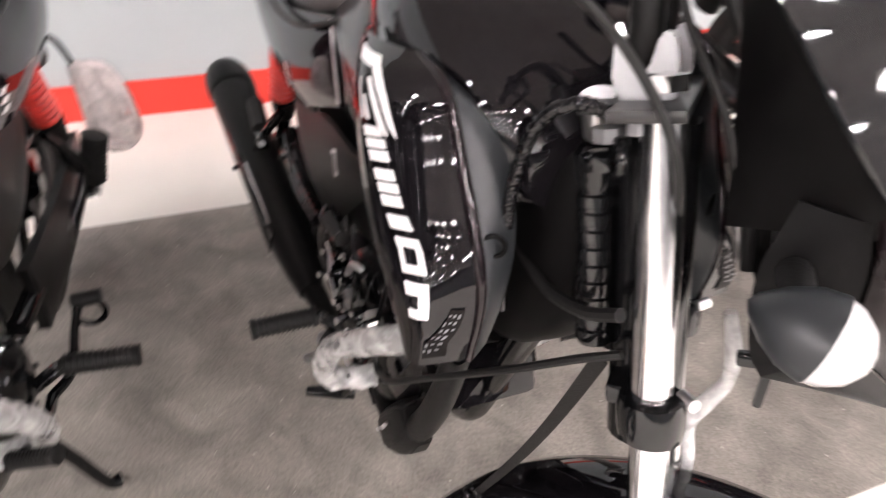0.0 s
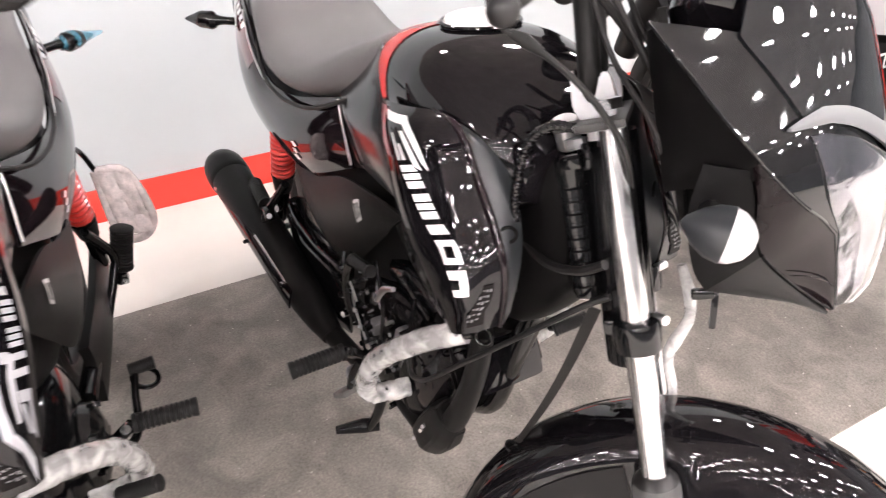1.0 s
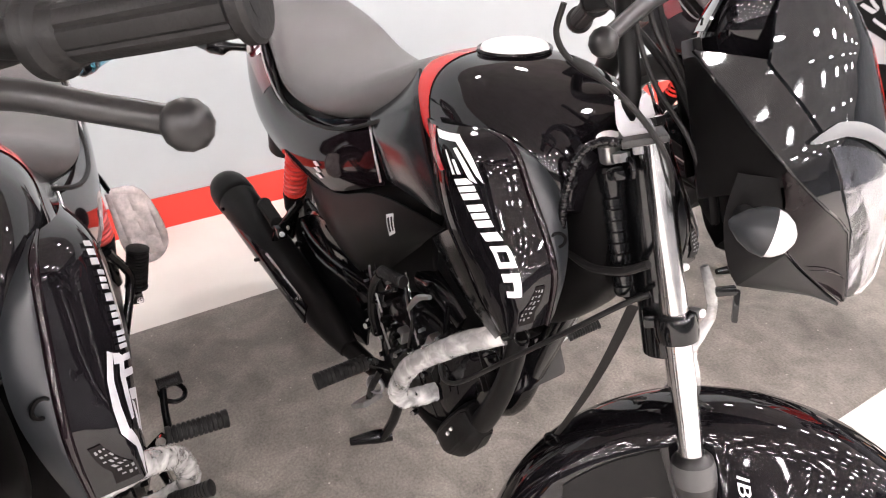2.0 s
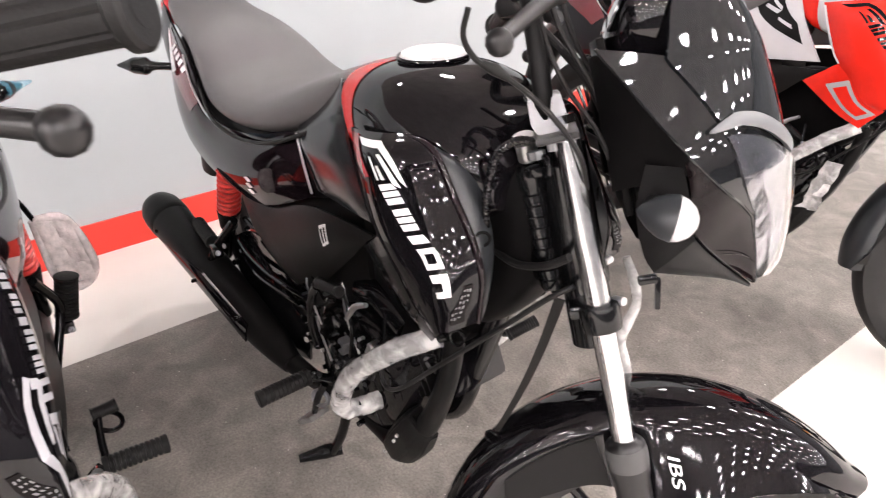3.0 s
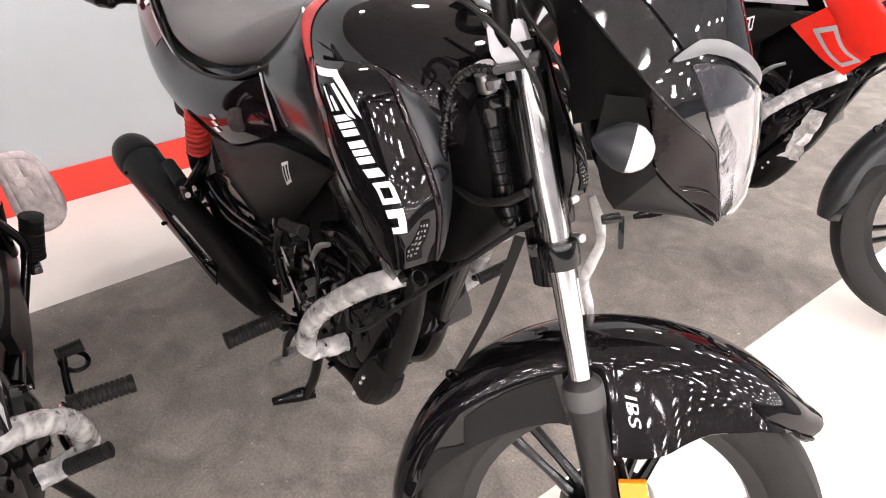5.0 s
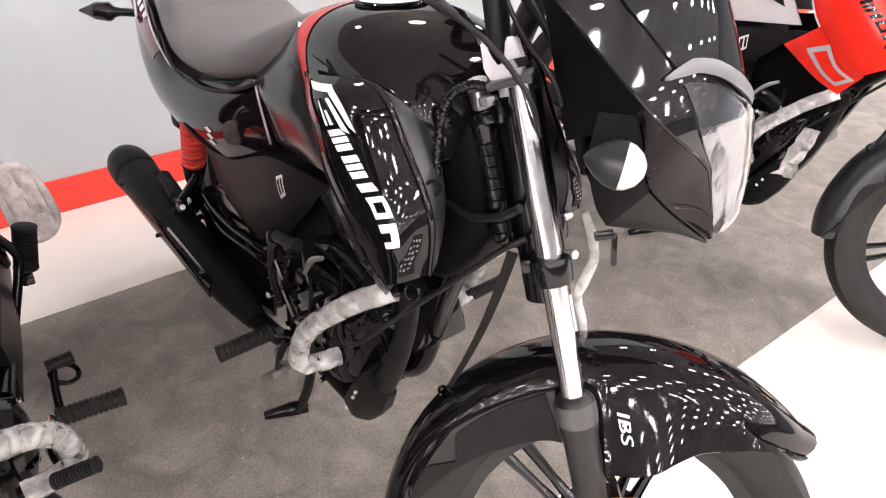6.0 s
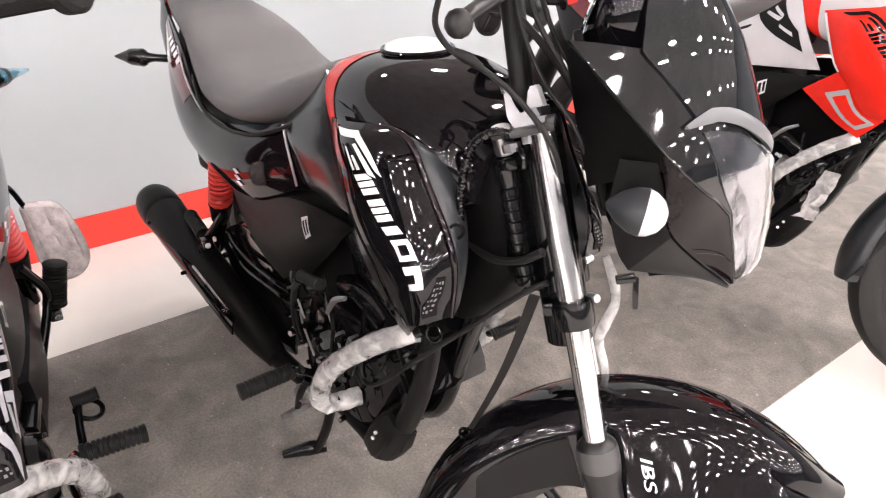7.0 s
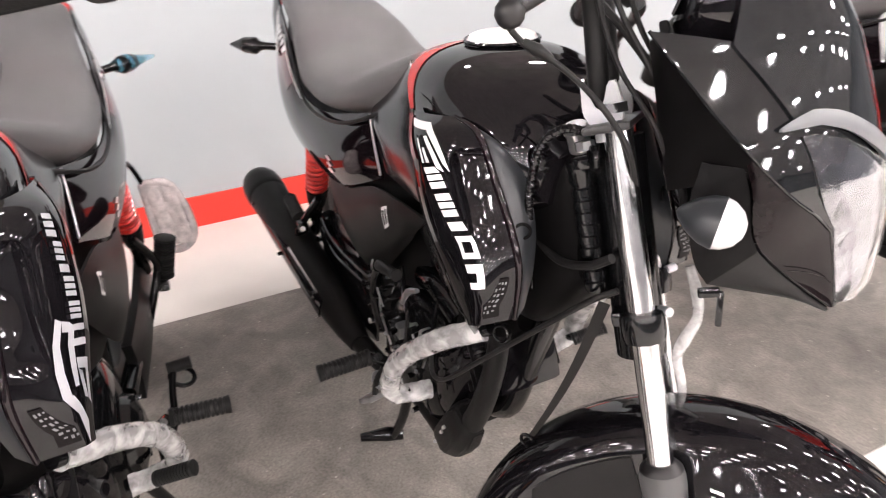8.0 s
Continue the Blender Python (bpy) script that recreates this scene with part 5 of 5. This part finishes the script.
    for s in (-1, 1) if not lean else ():
        part("centre_stand", tube([(0.575, s * 0.085, 0.24), (0.545, s * 0.100, 0.12), (0.505, s * 0.115, 0.030), (0.490, s * 0.128, 0.016)], [0.012, 0.012, 0.012, 0.010], 10), FRAME, root, "black centre stand leg")
        part("stand_foot", tube([(0.505, s * 0.092, 0.022), (0.490, s * 0.130, 0.022), (0.468, s * 0.190, 0.018)], [0.016, 0.018, 0.010], 10), FRAME, root, "black stand foot on the carpet")
    part("chain_case", panel([(0.42, 0.118, 0.42), (0.20, 0.125, 0.405), (-0.10, 0.125, 0.40)], [(0.42, 0.118, 0.28), (0.20, 0.125, 0.27), (-0.10, 0.125, 0.26)], 0.012, (0, 1, 0), 0.02), MATTE, root, "black chain case")
    return root


def film_tube(pts, r, seed):
    """A loose, crinkled film sleeve."""
    bm = tube(pts, r, 14, 8)
    rng = random.Random(seed)
    for v in bm.verts:
        n = noise.noise(v.co * 45) * 0.0065 + noise.noise(v.co * 120) * 0.0032
        v.co += Vector((rng.uniform(-1, 1), rng.uniform(-1, 1), rng.uniform(-1, 1))) * 0.0010 + v.co.normalized() * n
    return bm




def peg_mesh(p, q, r):
    """A rubber peg with square-cut ribs."""
    p, q = Vector(p), Vector(q)
    t = (q - p).normalized()
    a = t.orthogonal().normalized()
    b = t.cross(a)
    steps = [(0.0, 0.96), (0.015, 1.04), (0.08, 1.04)]
    for k in range(11):
        f = 0.09 + 0.078 * k
        steps += [(f, 0.84), (f + 0.022, 0.84), (f + 0.026, 1.0), (f + 0.074, 1.0)]
    steps += [(0.955, 1.04), (0.985, 1.04), (1.0, 0.92)]
    bm = bmesh.new()
    skin(bm, [[p.lerp(q, f) + r * k * (math.cos(w) * a + math.sin(w) * b) for w in np.linspace(0, 2 * math.pi, 18, endpoint=False)] for f, k in steps])
    return bm


BLACK = {"body": GLOSS, "cowl": COWL_PAINT, "cheek": CHEEK, "ridge": RIDGE, "tank": GLOSS, "shroud": GLOSS, "knee": KNEE, "letters": WHITE, "far_letters": DIMMED_WHITE, "trim": FRAME, "stripe": STRIPE_RED, "tail_stripe": WHITE, "split": False,
         "fender_label": "glossy black front fender", "cowl_label": "glossy black headlamp cowl", "tank_label": "glossy black fuel tank with red edge", "shroud_label": "glossy black shroud with white slanted shapes", "knee_label": "satin graphite knee panel"}
SCARLET = {"body": SATIN, "cowl": RED, "cheek": RED, "ridge": RED, "tank": SILVER, "shroud": RED, "knee": SILVER, "letters": GLOSS, "far_letters": GLOSS, "trim": RED, "stripe": RED, "tail_stripe": RED, "split": True,
           "fender_label": "graphite front fender", "cowl_label": "red headlamp cowl", "tank_label": "silver fuel tank", "shroud_label": "bright red shroud with dark slanted shapes", "knee_label": "silver knee panel with black graphic"}
motorcycle(BLACK, 46.3, "glossy black motorcycle on its centre stand, front wheel turned")
left = motorcycle(BLACK, -44.0, "glossy black motorcycle with film-wrapped footrest and blue-wrapped indicator", True, 2.0, 0.084, 0.034)
left.matrix_basis = pose(-0.025, -0.719, 0.0, -2.0, 0, -3.8)
right = motorcycle(SCARLET, 43.0, "red and silver motorcycle parked on the carpet")
right.matrix_basis = pose(-0.035, 1.385, 0)
